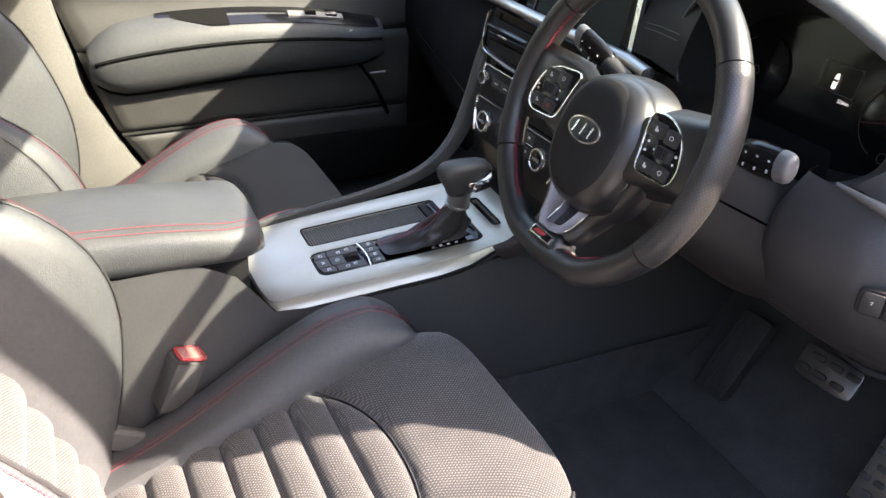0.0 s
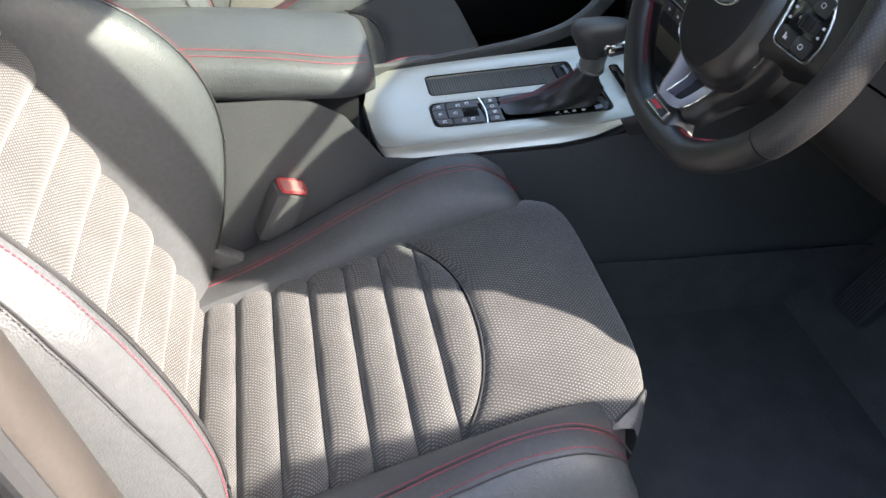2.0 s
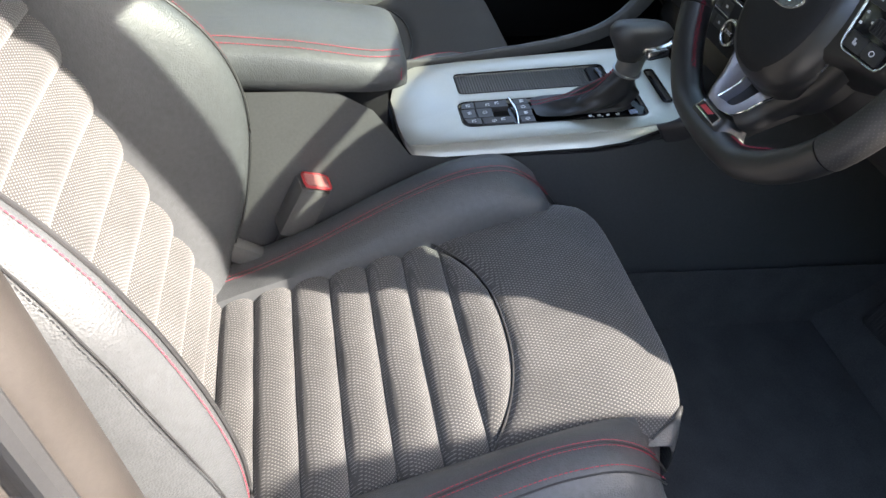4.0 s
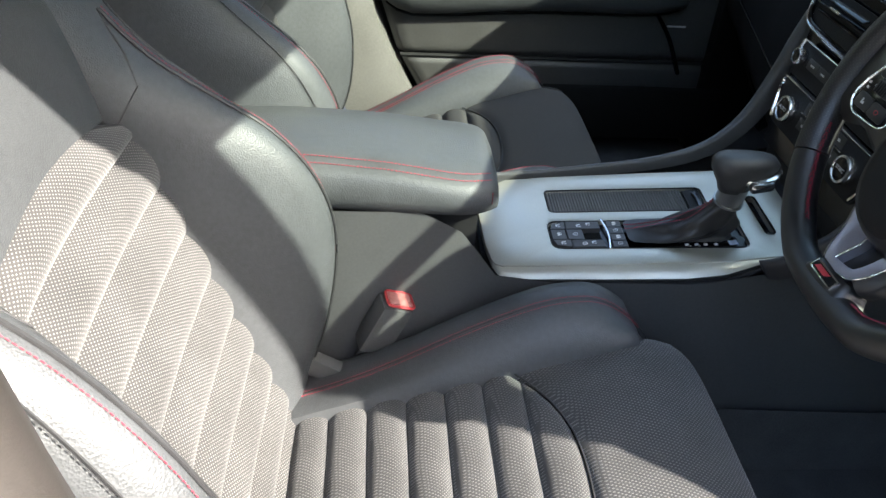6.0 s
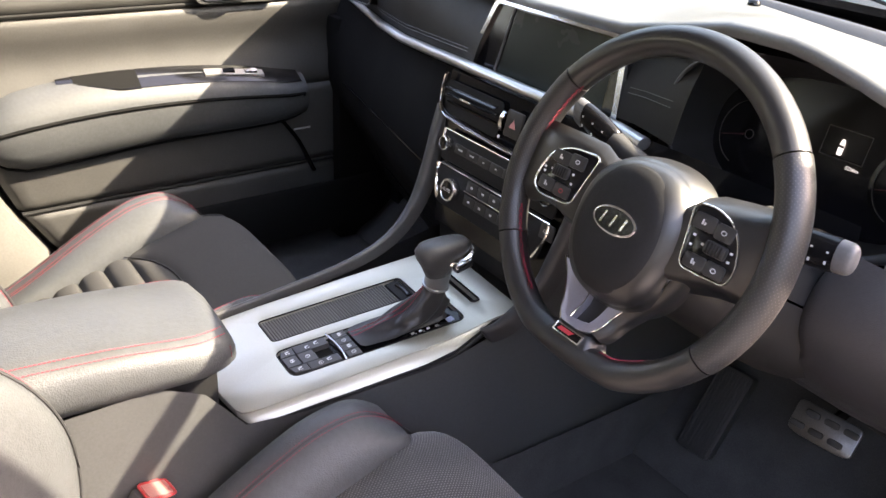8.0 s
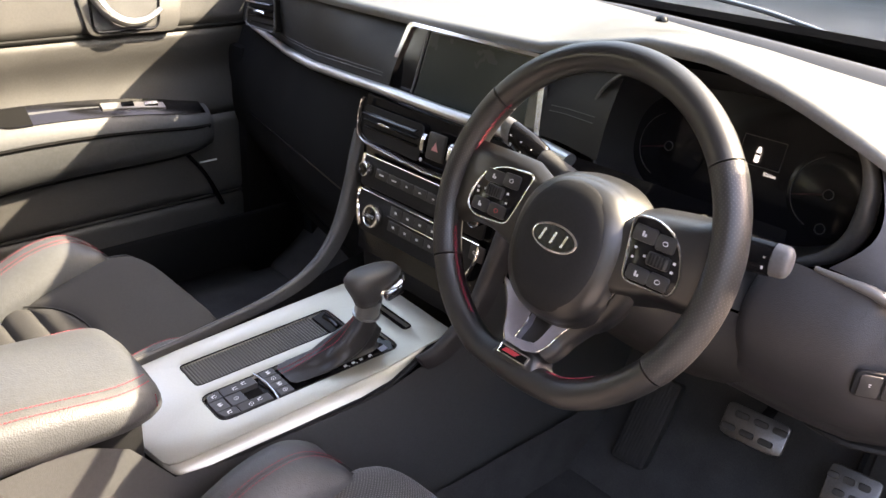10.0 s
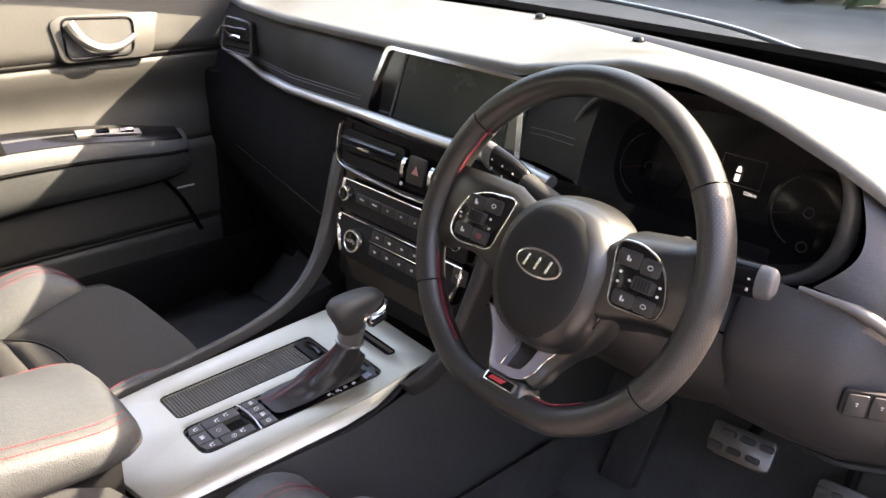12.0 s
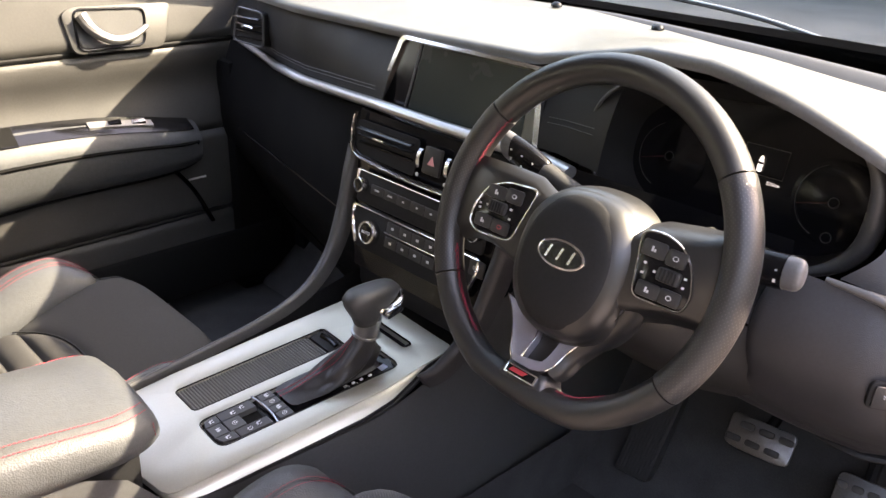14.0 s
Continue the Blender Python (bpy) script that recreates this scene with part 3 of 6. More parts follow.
def seat(xc, door):
    """A front seat at xc; door is the side (1 or -1) that its door is on."""
    s = thing("car_seat", "black leather sports seat with fluted dotted-cloth centre and red stitching", "car seat", (xc, 0.15, 0.31), "front seats")
    # cushion: fluted centre, one padded roll for each channel
    lim = 0.156
    cushion_cloth, back_cloth = (CLOTH_FINE, CLOTH) if xc > 0 else (CLOTH_PLAIN, CLOTH_PLAIN)
    for i in range(8):
        def roll(u, v, i=i):
            x = u * lim
            a = SEAM_Y[i]
            b = SEAM_Y[i + 1] if i < 7 else max(arc_y(x), a + 0.002)
            if i < 7:
                b = min(b, arc_y(x)) if arc_y(x) > a else a + 0.002
            t = v
            puff = (1 - abs(2 * t - 1) ** 3.0) * min(1.0, (b - a) / 0.03)
            fall = 0.004 * abs(u) ** 6
            crease = 0.0006 * math.sin(x * 70 + i * 2.1) * puff
            return (xc + x, a + (b - a) * t, zs(a + (b - a) * t) - 0.006 + 0.009 * puff - fall + crease)
        part("cushion_roll", grid(roll, steps(-1, 1, 16), [0, 0.015, 0.04, 0.08, 0.14, 0.22, 0.35, 0.5, 0.65, 0.78, 0.86, 0.92, 0.96, 0.985, 1.0]), cushion_cloth, s, "padded black cloth roll")
    for y in SEAM_Y[1:]:
        w = min(lim, 0.156 * (max(0.0, 0.263 - y) / 0.056) ** (1 / 2.4))
        part("cushion_seam", tube([(xc + x, y, zs(y) - 0.0062 - 0.004 * abs(x / lim) ** 6) for x in steps(-w, w, 12)], 0.0010, 6), PIPING, s, "dark seam")
    # front panel of the cushion, over the nose and down
    def nose(u, v):
        x = u * (0.156 + 0.012 * min(v * 2, 1) - 0.015 * max(0, v - 0.6))
        y0 = arc_y(u * 0.156)
        yf = 0.392 - (0.031 * u ** 4 if u * door > 0 else 0.022 * u ** 6)
        if v < 0.6:
            t = v / 0.6
            y = y0 + (yf - y0) * t
            dip = 0.007 * math.exp(-t * 22)
            z = zs(y) + 0.004 - dip - 0.012 * abs(u) ** 8 - 0.010 * t ** 6
            return (xc + x, y, z)
        t = (v - 0.6) / 0.4
        a = t * math.pi / 2
        ztop = zs(yf) - 0.006 - 0.012 * abs(u) ** 8
        return (xc + x, yf + 0.022 * math.sin(min(a * 1.6, math.pi / 2)) - 0.02 * t, ztop - 0.02 * (1 - math.cos(min(a * 1.6, math.pi / 2))) - 0.10 * t * t)
    part("front_panel", grid(nose, steps(-1, 1, 24), steps(0, 1, 40)), cushion_cloth, s, "black cloth front panel")
    # leather corner piece where the front panel meets the bolster by the door
    def corner(p, v):
        k = min(1.0, max(0.0, (v - 0.53) / 0.16))
        x, y, z = nose(door * (1 - 0.20 * k ** 0.7 * p), v)
        return (x, y + 0.0012 * min(1.0, max(0.0, (v - 0.55) * 8)), z + 0.0014)
    part("corner_piece", grid(corner, steps(0, 1, 8), steps(0.53, 0.98, 30)), LEATHER, s, "black leather corner piece")
    part("corner_seam", tube([corner(1.0, v) for v in steps(0.54, 0.98, 24)], 0.0014, 6), PIPING, s, "black seam")
    part("arc_seam", tube([(xc + x, arc_y(x), zs(arc_y(x)) - 0.0022) for x in steps(-lim, lim, 28)], 0.0011, 6), PIPING, s, "black seam")
    # side bolsters of the cushion
    for sd in (-1, 1):
        rings, top1, top2, inner, outer, below = [], [], [], [], [], []
        for y in steps(-0.06, 0.388, 44):
            h = curve(y, RIDGE)
            z = zs(min(y, 0.36))
            y_cut = (0.027 if sd == door and xc > 0 else 0.012) * max(0.0, (y - 0.2) / 0.188) ** 2
            e = max(0.0, (y - 0.31) / 0.078)
            inner_low = sd != door and xc < 0  # beside the console on the passenger side the bolster is slim
            h = h * 0.8 if inner_low else h
            k = (0.42 if inner_low else 1.0) - 0.28 * e * e * (0.4 if inner_low else 1)
            w = 0.012 * e * e
            wall = 0.005 * min(1.0, max(0.0, h / 0.01 + 1))
            prof = [(0.143, -0.012 + 1.1 * min(0.0, h)), (0.149, h * 0.22 + wall if h > 0 else h * 1.08 + wall), (0.160, h * 0.48 + wall), (0.172, h * 0.76 + 0.5 * wall), (0.187, h * 0.95), (0.203, h), (0.220, max(h, 0) * 0.93 + min(h, 0) - 0.001), (0.233, max(h, 0) * 0.62 + min(h, 0) - 0.006), (0.243, max(h, 0) * 0.1 + min(h, 0) - 0.02), (0.247, min(-0.07, h - 0.03)), (0.240, -0.12), (0.15, -0.13)]
            rings.append([(xc + sd * (0.148 + (px - 0.148) * k + w * 0.3), y - y_cut + (0.008 * e if pz > 0 else 0), z + pz) for px, pz in prof])
            top1.append((xc + sd * (0.148 + 0.0365 * k) - sd * 0.0005, y - y_cut + 0.008 * e, z + h * 0.912 + 0.0007))
            top2.append((xc + sd * (0.148 + 0.0425 * k), y - y_cut + 0.008 * e, z + h * 0.955 + 0.0008))
            outer.append((xc + sd * (0.148 + 0.0610 * k), y - y_cut + 0.008 * e, z + h * 0.975 + 0.0006))
            below.append((xc + sd * (0.148 + 0.0660 * k), y - y_cut + 0.008 * e, z + h * 0.955 - 0.0006))
            inner.append((xc + sd * (0.148 + 0.0395 * k), y - y_cut + 0.008 * e, z + h * 0.935 + 0.0001))
        bol = part("cushion_bolster", loft(rings), LEATHER, s, "black leather side bolster", 60)
        part("piping", tube(inner[2:-1], 0.0013, 6), PIPING, bol)
        part("stitching", stitches(top1[2:-3], 0.0040, 0.0005), RED, bol, "red stitching")
        part("stitching", stitches(top2[2:-3], 0.0040, 0.0005), RED, bol, "red stitching")
        if sd == door:
            part("stitching", stitches(outer[2:-3], 0.0040, 0.0005), RED, bol, "red stitching")
            part("seam", tube(below[2:-3], 0.0010, 6), PIPING, bol, "black seam")
    if xc > 0:
        part("hinge_cover", box((0, 0, 0), (0.020, 0.052, 0.026), 0.006, Matrix.Translation((xc - 0.216, 0.008, 0.455)) @ pose(0, 0, 0, -30, 0, 0)), GREY_TRIM, s, "grey plastic hinge cover")
    # base under the cushion
    part("seat_base", loft([[(xc - 0.235, y, z0), (xc - 0.235, y, z0 + 0.05), (xc - 0.20, y, zs(y) - 0.10), (xc + 0.20, y, zs(y) - 0.10), (xc + 0.235, y, z0 + 0.05), (xc + 0.235, y, z0)] for y, z0 in ((-0.14, 0.33), (0.1, 0.335), (0.30, 0.36), (0.375, 0.40))]), HARD, s, "black plastic seat base")
    # backrest: fluted centre
    seams = [0.405, 0.446, 0.490, 0.536, 0.584, 0.633, 0.684, 0.734, 0.782]
    top = lambda x: 0.836 - 1.75 * x * x
    for i in range(9):
        def roll(u, v, i=i):
            x = u * 0.172
            a = seams[i]
            b = seams[i + 1] if i < 8 else top(x)
            b = max(min(b, top(x)), a + 0.001)
            z = a + (b - a) * v
            puff = (1 - abs(2 * v - 1) ** 2.0) * min(1.0, (b - a) / 0.03)
            return (xc + x, yb(z) - 0.007 + 0.014 * puff * (1 - 0.7 * abs(u) ** 4) + 0.010 * u * u, z)
        part("back_roll", grid(roll, steps(-1, 1, 16), [0, 0.015, 0.04, 0.08, 0.14, 0.22, 0.35, 0.5, 0.65, 0.78, 0.86, 0.92, 0.96, 0.985, 1.0]), back_cloth, s, "padded black cloth roll")
    for sd in (-1, 1):
        rings, edge, r1, r2 = [], [], [], []
        for z in steps(0.425, 0.985, 48):
            h = curve(z, BACK_DOOR if sd == door else BACK_H)
            y = yb(z)
            up = max(0.0, (z - 0.76) / 0.11)
            k = (0.95 if sd == door else 1.0) - 0.10 * min(up, 1) - 0.06 * max(0.0, up - 1)
            prof = [(0.150, -0.012), (0.162, 0.22 * h), (0.178, 0.56 * h), (0.193, 0.84 * h), (0.205, 0.97 * h), (0.213, h), (0.222, 0.985 * h), (0.236, 0.86 * h), (0.250, 0.45 * h), (0.256, -0.01), (0.252, -0.07), (0.22, -0.10), (0.15, -0.10)]
            rings.append([(xc + sd * px * k, y + py, z + 0.10 * py) for px, py in prof])
            edge.append((xc + sd * 0.213 * k, y + h + 0.0012, z + 0.10 * h))
            r1.append((xc + sd * 0.221 * k, y + 0.99 * h + 0.0012, z + 0.10 * h))
            f = min(1.0, max(0.0, (z - 0.47) / 0.24))
            f = f * f * (3 - 2 * f)
            r2.append((xc + sd * (0.225 + 0.0135 * f) * k, y + (0.972 - 0.155 * f) * h + 0.0008, z + (0.097 - 0.017 * f) * h))
        bol = part("back_bolster", loft(rings), LEATHER, s, "black leather back bolster", 60)
        part("seam", tube([Vector(p) + Vector((0, 0.0004, 0)) for p in (rings[31 + round(1.7 * i)][i] for i in range(6))], 0.0010, 6), PIPING, bol, "black seam")
        part("piping", tube(edge[:40], 0.0016, 6), PIPING, bol, "black piping")
        part("stitching", stitches(r1[:40]), RED, bol, "red stitching")
        part("seam", tube(r2[:40], 0.0009, 6), PIPING, bol, "black seam")
        part("stitching", stitches([Vector(p) + Vector((sd * 0.0022, -0.0004, 0)) for p in r2[:40]], 0.0040, 0.0004), PIPING, bol, "dark grey stitching")
    # leather shoulders above the fluted centre
    def shoulder(u, v):
        w = 0.196 - 0.05 * v * v
        x = u * w
        z0 = max(top(u * 0.172) - 0.004, 0.775)
        z = z0 + (1.04 - z0) * v
        return (xc + x, yb(z) + 0.006 + 0.012 * math.sin(math.pi * v) - 0.05 * abs(u) ** 4, z)
    part("back_shoulder", grid(shoulder, steps(-1, 1, 24), steps(0, 1, 16)), LEATHER, s, "plain black leather shoulder panel")
    part("shoulder_seam", tube([(xc + x, yb(top(x)) + 0.0, top(x)) for x in steps(-0.170, 0.170, 24)], 0.0012, 6), PIPING, s)
    # back shell
    rings = []
    for z in steps(0.40, 1.045, 14):
        w = lerp(z, [(0.40, 0.22), (0.60, 0.245), (0.80, 0.235), (0.95, 0.19), (1.045, 0.15)])
        d = 0.10 if z < 0.95 else 0.10 - 0.05 * (z - 0.95) / 0.095
        rings.append([(xc - w, yb(z) - 0.03, z), (xc - w * 0.96, yb(z) - d * 0.9, z), (xc - w * 0.7, yb(z) - d * 1.15, z), (xc + w * 0.7, yb(z) - d * 1.15, z), (xc + w * 0.96, yb(z) - d * 0.9, z), (xc + w, yb(z) - 0.03, z), (xc + w * 0.9, yb(z) - 0.016, z), (xc - w * 0.9, yb(z) - 0.016, z)])
    part("back_shell", loft(rings), LEATHER, s, "black leather seat back", 60)
    return s

seat_driver = seat(0.326, 1)
seat_passenger = seat(-0.329, -1)

# ---- steering wheel ----
WHEEL = frame_of((0.336, 0.45, 0.88), (1, 0, 0), (0, math.sin(radians(22.1)), math.cos(radians(22.1))))
def rim_at(a):
    """The rim's middle line: a circle with a slightly flattened foot."""
    x, y = 0.1442 * math.cos(a), 0.1442 * math.sin(a)
    if y < -0.1345:
        y = -0.1345 + 0.45 * (y + 0.1345)
    return Vector((x - 0.0070, y - 0.0017, -0.0134 + 0.0038 * math.sin(a) + 0.0049 * math.cos(a)))

wheel = thing("steering_wheel", "flat-bottomed black leather steering wheel with red stitching and silver spoke", "steering wheel", tuple(WHEEL.translation))
def rim_piece(a0, a1, mat_, label, fat=1.0):
    rings = []
    for a in steps(radians(a0), radians(a1), 40):
        c = rim_at(a)
        out = Vector((math.cos(a), math.sin(a), 0))
        rings.append([c + out * (0.0132 * fat * math.cos(t)) + Vector((0, 0, 0.0148 * fat * math.sin(t))) for t in [2 * math.pi * j / 20 for j in range(20)]])
    bm = loft(rings)
    uv = bm.loops.layers.uv.new("uv")
    bm.verts.index_update()
    for f in bm.faces:
        js = [l.vert.index % 20 for l in f.loops]
        for l, j in zip(f.loops, js):
            j = 20 if j == 0 and 19 in js else j
            l[uv].uv = (0.157 * radians(a0 + (a1 - a0) * (l.vert.index // 20) / 40), 0.0178 * 2 * math.pi * j / 20)
    return part("rim_piece", moved(bm, WHEEL), mat_, wheel, label, 60)
rim_piece(36.6, 143.4, LEATHER_SMOOTH, "smooth black leather rim top")
rim_piece(144, 211, LEATHER_PERF, "perforated black leather grip", 1.04)
rim_piece(211.6, 325.9, LEATHER_SMOOTH, "smooth black leather rim foot")
rim_piece(-33.5, 36, LEATHER_PERF, "perforated black leather grip", 1.04)
for a0, a1 in ((142, 166), (200, 238), (284, 304)):
    rows = []
    for k in (-1, 1):
        line = []
        for i, a in enumerate(steps(radians(a0), radians(a1), int((a1 - a0) * 1.4))):
            out = Vector((math.cos(a), math.sin(a), 0))
            off = k * 0.0009 * (1 if i % 2 else -1)
            line.append(WHEEL @ (rim_at(a) - out * 0.0134 + Vector((0, 0, 0.004 + off))))
        rows.append(stitches(line, 0.0032, 0.00048))
    part("rim_stitching", merged(*rows), RED, wheel, "red cross stitching")

def wslab(name, outline, lo, hi, mat_, label="", parent=None, r=0.002, seg=2, m=None):
    return part(name, slab(outline, lo, hi, m or WHEEL, r, seg), mat_, parent or wheel, label)

# spokes
def side_spoke(sd):
    """A padded side spoke: flat face, rounded shoulders that fall away to the back."""
    rings = []
    for x, up0, dn in ((0.002, 0.010, -0.052), (0.030, 0.020, -0.052), (0.060, 0.034, -0.048), (0.085, 0.038, -0.040), (0.105, 0.040, -0.036), (0.118, 0.045, -0.036), (0.127, 0.052, -0.040)) + (() if sd > 0 else ((0.139, 0.056, -0.042),)):
        up = up0 if sd > 0 else min(up0 + 0.008, 0.043)
        z = -0.004 if x < 0.11 else -0.004 - 0.006 * (x - 0.11) / 0.02
        zb = -0.044 + 0.018 * max(0.0, (x - 0.085) / 0.045)
        out = 0.004 if sd > 0 else -0.012
        rings.append([(sd * x, dn, zb), (sd * x, dn + 0.004, 0.5 * (zb + z)), (sd * x, dn + 0.010, z - 0.004), (sd * x, dn + 0.016, z), (sd * x, up - 0.016, z), (sd * x, up - 0.009, z - 0.003), (sd * x, up - 0.003, z - 0.35 * (z - zb)), (sd * x, up + out, z - 0.7 * (z - zb)), (sd * x, up + out, zb)])
    part("spoke", moved(loft(rings), WHEEL), LEATHER_SMOOTH, wheel, "black padded side spoke", 50)
side_spoke(-1)
side_spoke(1)
# silver V on the lower spoke, in a plane that tips away from the rim towards the hub
TIP = radians(22.8)
VEE = WHEEL @ Matrix.Translation((0, -0.1256, -0.0054)) @ Matrix.Rotation(-TIP, 4, "X")
def in_vee(pts):
    """Outline of wheel-plane points laid into the plane of the V."""
    return [(x, (y + 0.1256) / math.cos(TIP)) for x, y in pts]
LINE_L = [(-0.0644, -0.0711), (-0.0512, -0.0832), (-0.0386, -0.0993), (-0.0320, -0.1113), (-0.0252, -0.1186)]
WIN = [(-0.0178, -0.0841), (-0.0157, -0.0955), (-0.0182, -0.1127)]
left_arm = [tuple(q) for q in spline([(x, y, 0) for x, y in LINE_L], 14)]
left_arm = [(x, y) for x, y, z in left_arm] + [(-0.0037, -0.1190), (0.0012, -0.1099), WIN[2], WIN[1], WIN[0], (-0.0285, -0.0817), (-0.0475, -0.0745)]
wslab("spoke_trim", in_vee(left_arm), -0.010, 0.0, SPOKE_SILVER, "broad silver arm of the lower spoke", r=0.0010, m=VEE)
ARM_OUT = spline([(-0.0037, -0.1190, -0.0081), (0.0087, -0.1150, -0.0099), (0.0161, -0.1053, -0.0138), (0.0205, -0.0931, -0.0177), (0.0325, -0.0760, -0.0195), (0.0473, -0.0586, -0.0164), (0.0570, -0.0428, -0.0123), (0.0646, -0.0256, -0.0074)], 30)
ARM_IN = spline([(-0.0060, -0.1120, -0.0112), (0.0012, -0.1099, -0.0120), (0.0056, -0.1011, -0.0157), (0.0098, -0.0832, -0.0232), (0.0227, -0.0749, -0.0237), (0.0379, -0.0601, -0.0211), (0.0555, -0.0363, -0.0138), (0.0630, -0.0260, -0.0080)], 30)
arm_rings = [[WHEEL @ q for q in (o, o.lerp(i, 0.5) + Vector((0, 0, 0.0008)), i, i + Vector((0, 0, -0.008)), o + Vector((0, 0, -0.008)))] for o, i in zip(ARM_OUT, ARM_IN)]
part("spoke_trim", loft(arm_rings), SPOKE_SILVER, wheel, "slim silver arm of the lower spoke", 50)
part("spoke_skirt", loft([[WHEEL @ (o + Vector(d)) for d in ((-0.002, 0.001, -0.0012), (0.004, -0.003, -0.0016), (0.008, -0.006, -0.0060), (0.009, -0.007, -0.0160), (-0.002, 0.001, -0.0160))] for o in ARM_OUT[5:]]), LEATHER_SMOOTH, wheel, "black leather skirt of the lower spoke", 70)
EDGE_L = [VEE @ Vector((x, y, 0.0002)) for x, y in in_vee([(q[0], q[1]) for q in spline([(x, y, 0) for x, y in LINE_L], 20)])]
part("spoke_edge", tube(EDGE_L, 0.0007, 6), BRIGHT_EDGE, wheel, "bright edge of the lower spoke")
part("spoke_edge", tube([WHEEL @ (o + Vector((0, 0, 0.0002))) for o in ARM_OUT], 0.0007, 6), BRIGHT_EDGE, wheel, "bright edge of the lower spoke")
part("window_edge", tube([VEE @ Vector((x, y, 0.0002)) for x, y in in_vee(WIN)], 0.0007, 6), BRIGHT_EDGE, wheel, "bright edge of the spoke window")
wslab("spoke_back", rounded(in_vee([(-0.060, -0.066), (0.030, -0.070), (0.018, -0.098), (0.010, -0.117), (-0.030, -0.120), (-0.044, -0.098)]), 0.006), -0.030, -0.0102, LEATHER_SMOOTH, "black back of the lower spoke", r=0.002, m=VEE)
FOOT = WHEEL @ Matrix.Translation((-0.0092, -0.1256, -0.0054)) @ Matrix.Rotation(-TIP, 4, "X")
foot = []
for y, hw, zf in ((-0.1185, 0.019, -0.0125), (-0.1195, 0.021, -0.0098), (-0.1256, 0.0235, -0.0070), (-0.1300, 0.026, -0.0052), (-0.1340, 0.029, -0.0050), (-0.1390, 0.033, -0.0075), (-0.1450, 0.036, -0.0150)):
    foot.append([WHEEL @ Vector((-0.0085 + hw * k, y, -0.030 + (zf + 0.030) * f)) for k, f in ((-1.10, 0), (-1.05, 0.4), (-0.98, 0.75), (-0.88, 0.95), (-0.74, 1), (0, 1.01), (0.74, 1), (0.88, 0.95), (0.98, 0.75), (1.05, 0.4), (1.10, 0))])
part("spoke_foot", loft(foot), LEATHER_SMOOTH, wheel, "black leather foot of the spoke", 70)
badge = part("badge", slab(rect(0.0330, 0.0092, 0, 0, 0.0010), -0.004, 0.0010, FOOT, 0.0005), BRIGHT_EDGE, wheel, "small chrome badge with a red bar")
part("badge_fill", slab(rect(0.0300, 0.0066, 0, 0), 0.0010, 0.0013, FOOT, 0), GLOSS, badge)
part("badge_mark", slab([(-0.0125, -0.0016), (0.003, -0.0016), (0.007, 0.0024), (-0.0095, 0.0024)], 0.0013, 0.0016, FOOT, 0), RED_PRINT, badge, "red bar")
# hub: domed airbag cover
def dome(u, v):
    a = u * 2 * math.pi
    k = v
    w, h = 0.064, 0.066
    sq = (abs(math.cos(a)) ** 2.4 + abs(math.sin(a)) ** 2.4) ** (-1 / 2.4)
    hh = h * (1.0 if math.sin(a) > 0 else 1.15)
    g = 0.0022 * math.exp(-((k - 0.90) / 0.016) ** 2)
    return WHEEL @ Vector((w * sq * math.cos(a) * k, -0.018 + hh * sq * math.sin(a) * k, -0.046 + 0.054 * (1 - k ** 7) ** 0.7 - g))
part("airbag_cover", grid(dome, steps(0, 1, 48)[:-1], [0.001, 0.2, 0.4, 0.6, 0.72, 0.80, 0.85, 0.875, 0.89, 0.90, 0.91, 0.925, 0.945, 0.96, 0.975, 0.99, 0.997, 1.0], close_u=True), LEATHER_SMOOTH, wheel, "domed black airbag cover", 60)
def disc(u, v):
    """The raised round centre, following the dome, with a crisp rolled edge."""
    a = u * 2 * math.pi
    k = 0.85 * v
    p = 2.2
    sq = (abs(math.cos(a)) ** p + abs(math.sin(a)) ** p) ** (-1 / p)
    hh = 0.066 * (1.01 if math.sin(a) > 0 else 1.09)
    return WHEEL @ Vector((0.0575 * sq * math.cos(a) * k, -0.019 + hh * sq * math.sin(a) * k, -0.046 + 0.054 * (1 - k ** 7) ** 0.7 + 0.0024 - 0.006 * max(0.0, (v - 0.95) / 0.05) ** 2))
part("airbag_disc", grid(disc, steps(0, 1, 64)[:-1], [0.001, 0.3, 0.6, 0.8, 0.88, 0.93, 0.95, 0.965, 0.98, 0.99, 1.0], close_u=True), HARD, wheel, "round black centre disc", 60)
# oval emblem as plain shapes
emb = wslab("emblem", oval(0.048, 0.0245, 0, -0.015), 0.0070, 0.0118, BRIGHT_EDGE, "chrome oval emblem", r=0.001)
wslab("emblem_field", oval(0.0435, 0.0205, 0, -0.015), 0.0118, 0.0121, GLOSS, parent=emb, r=0)
for cx in (-0.0115, 0.0, 0.0115):
    wslab("emblem_bar", [(cx - 0.0028, -0.0205), (cx - 0.0006, -0.0205), (cx + 0.0026, -0.0095), (cx + 0.0004, -0.0095)], 0.0121, 0.0127, BRIGHT_EDGE, parent=emb, r=0)
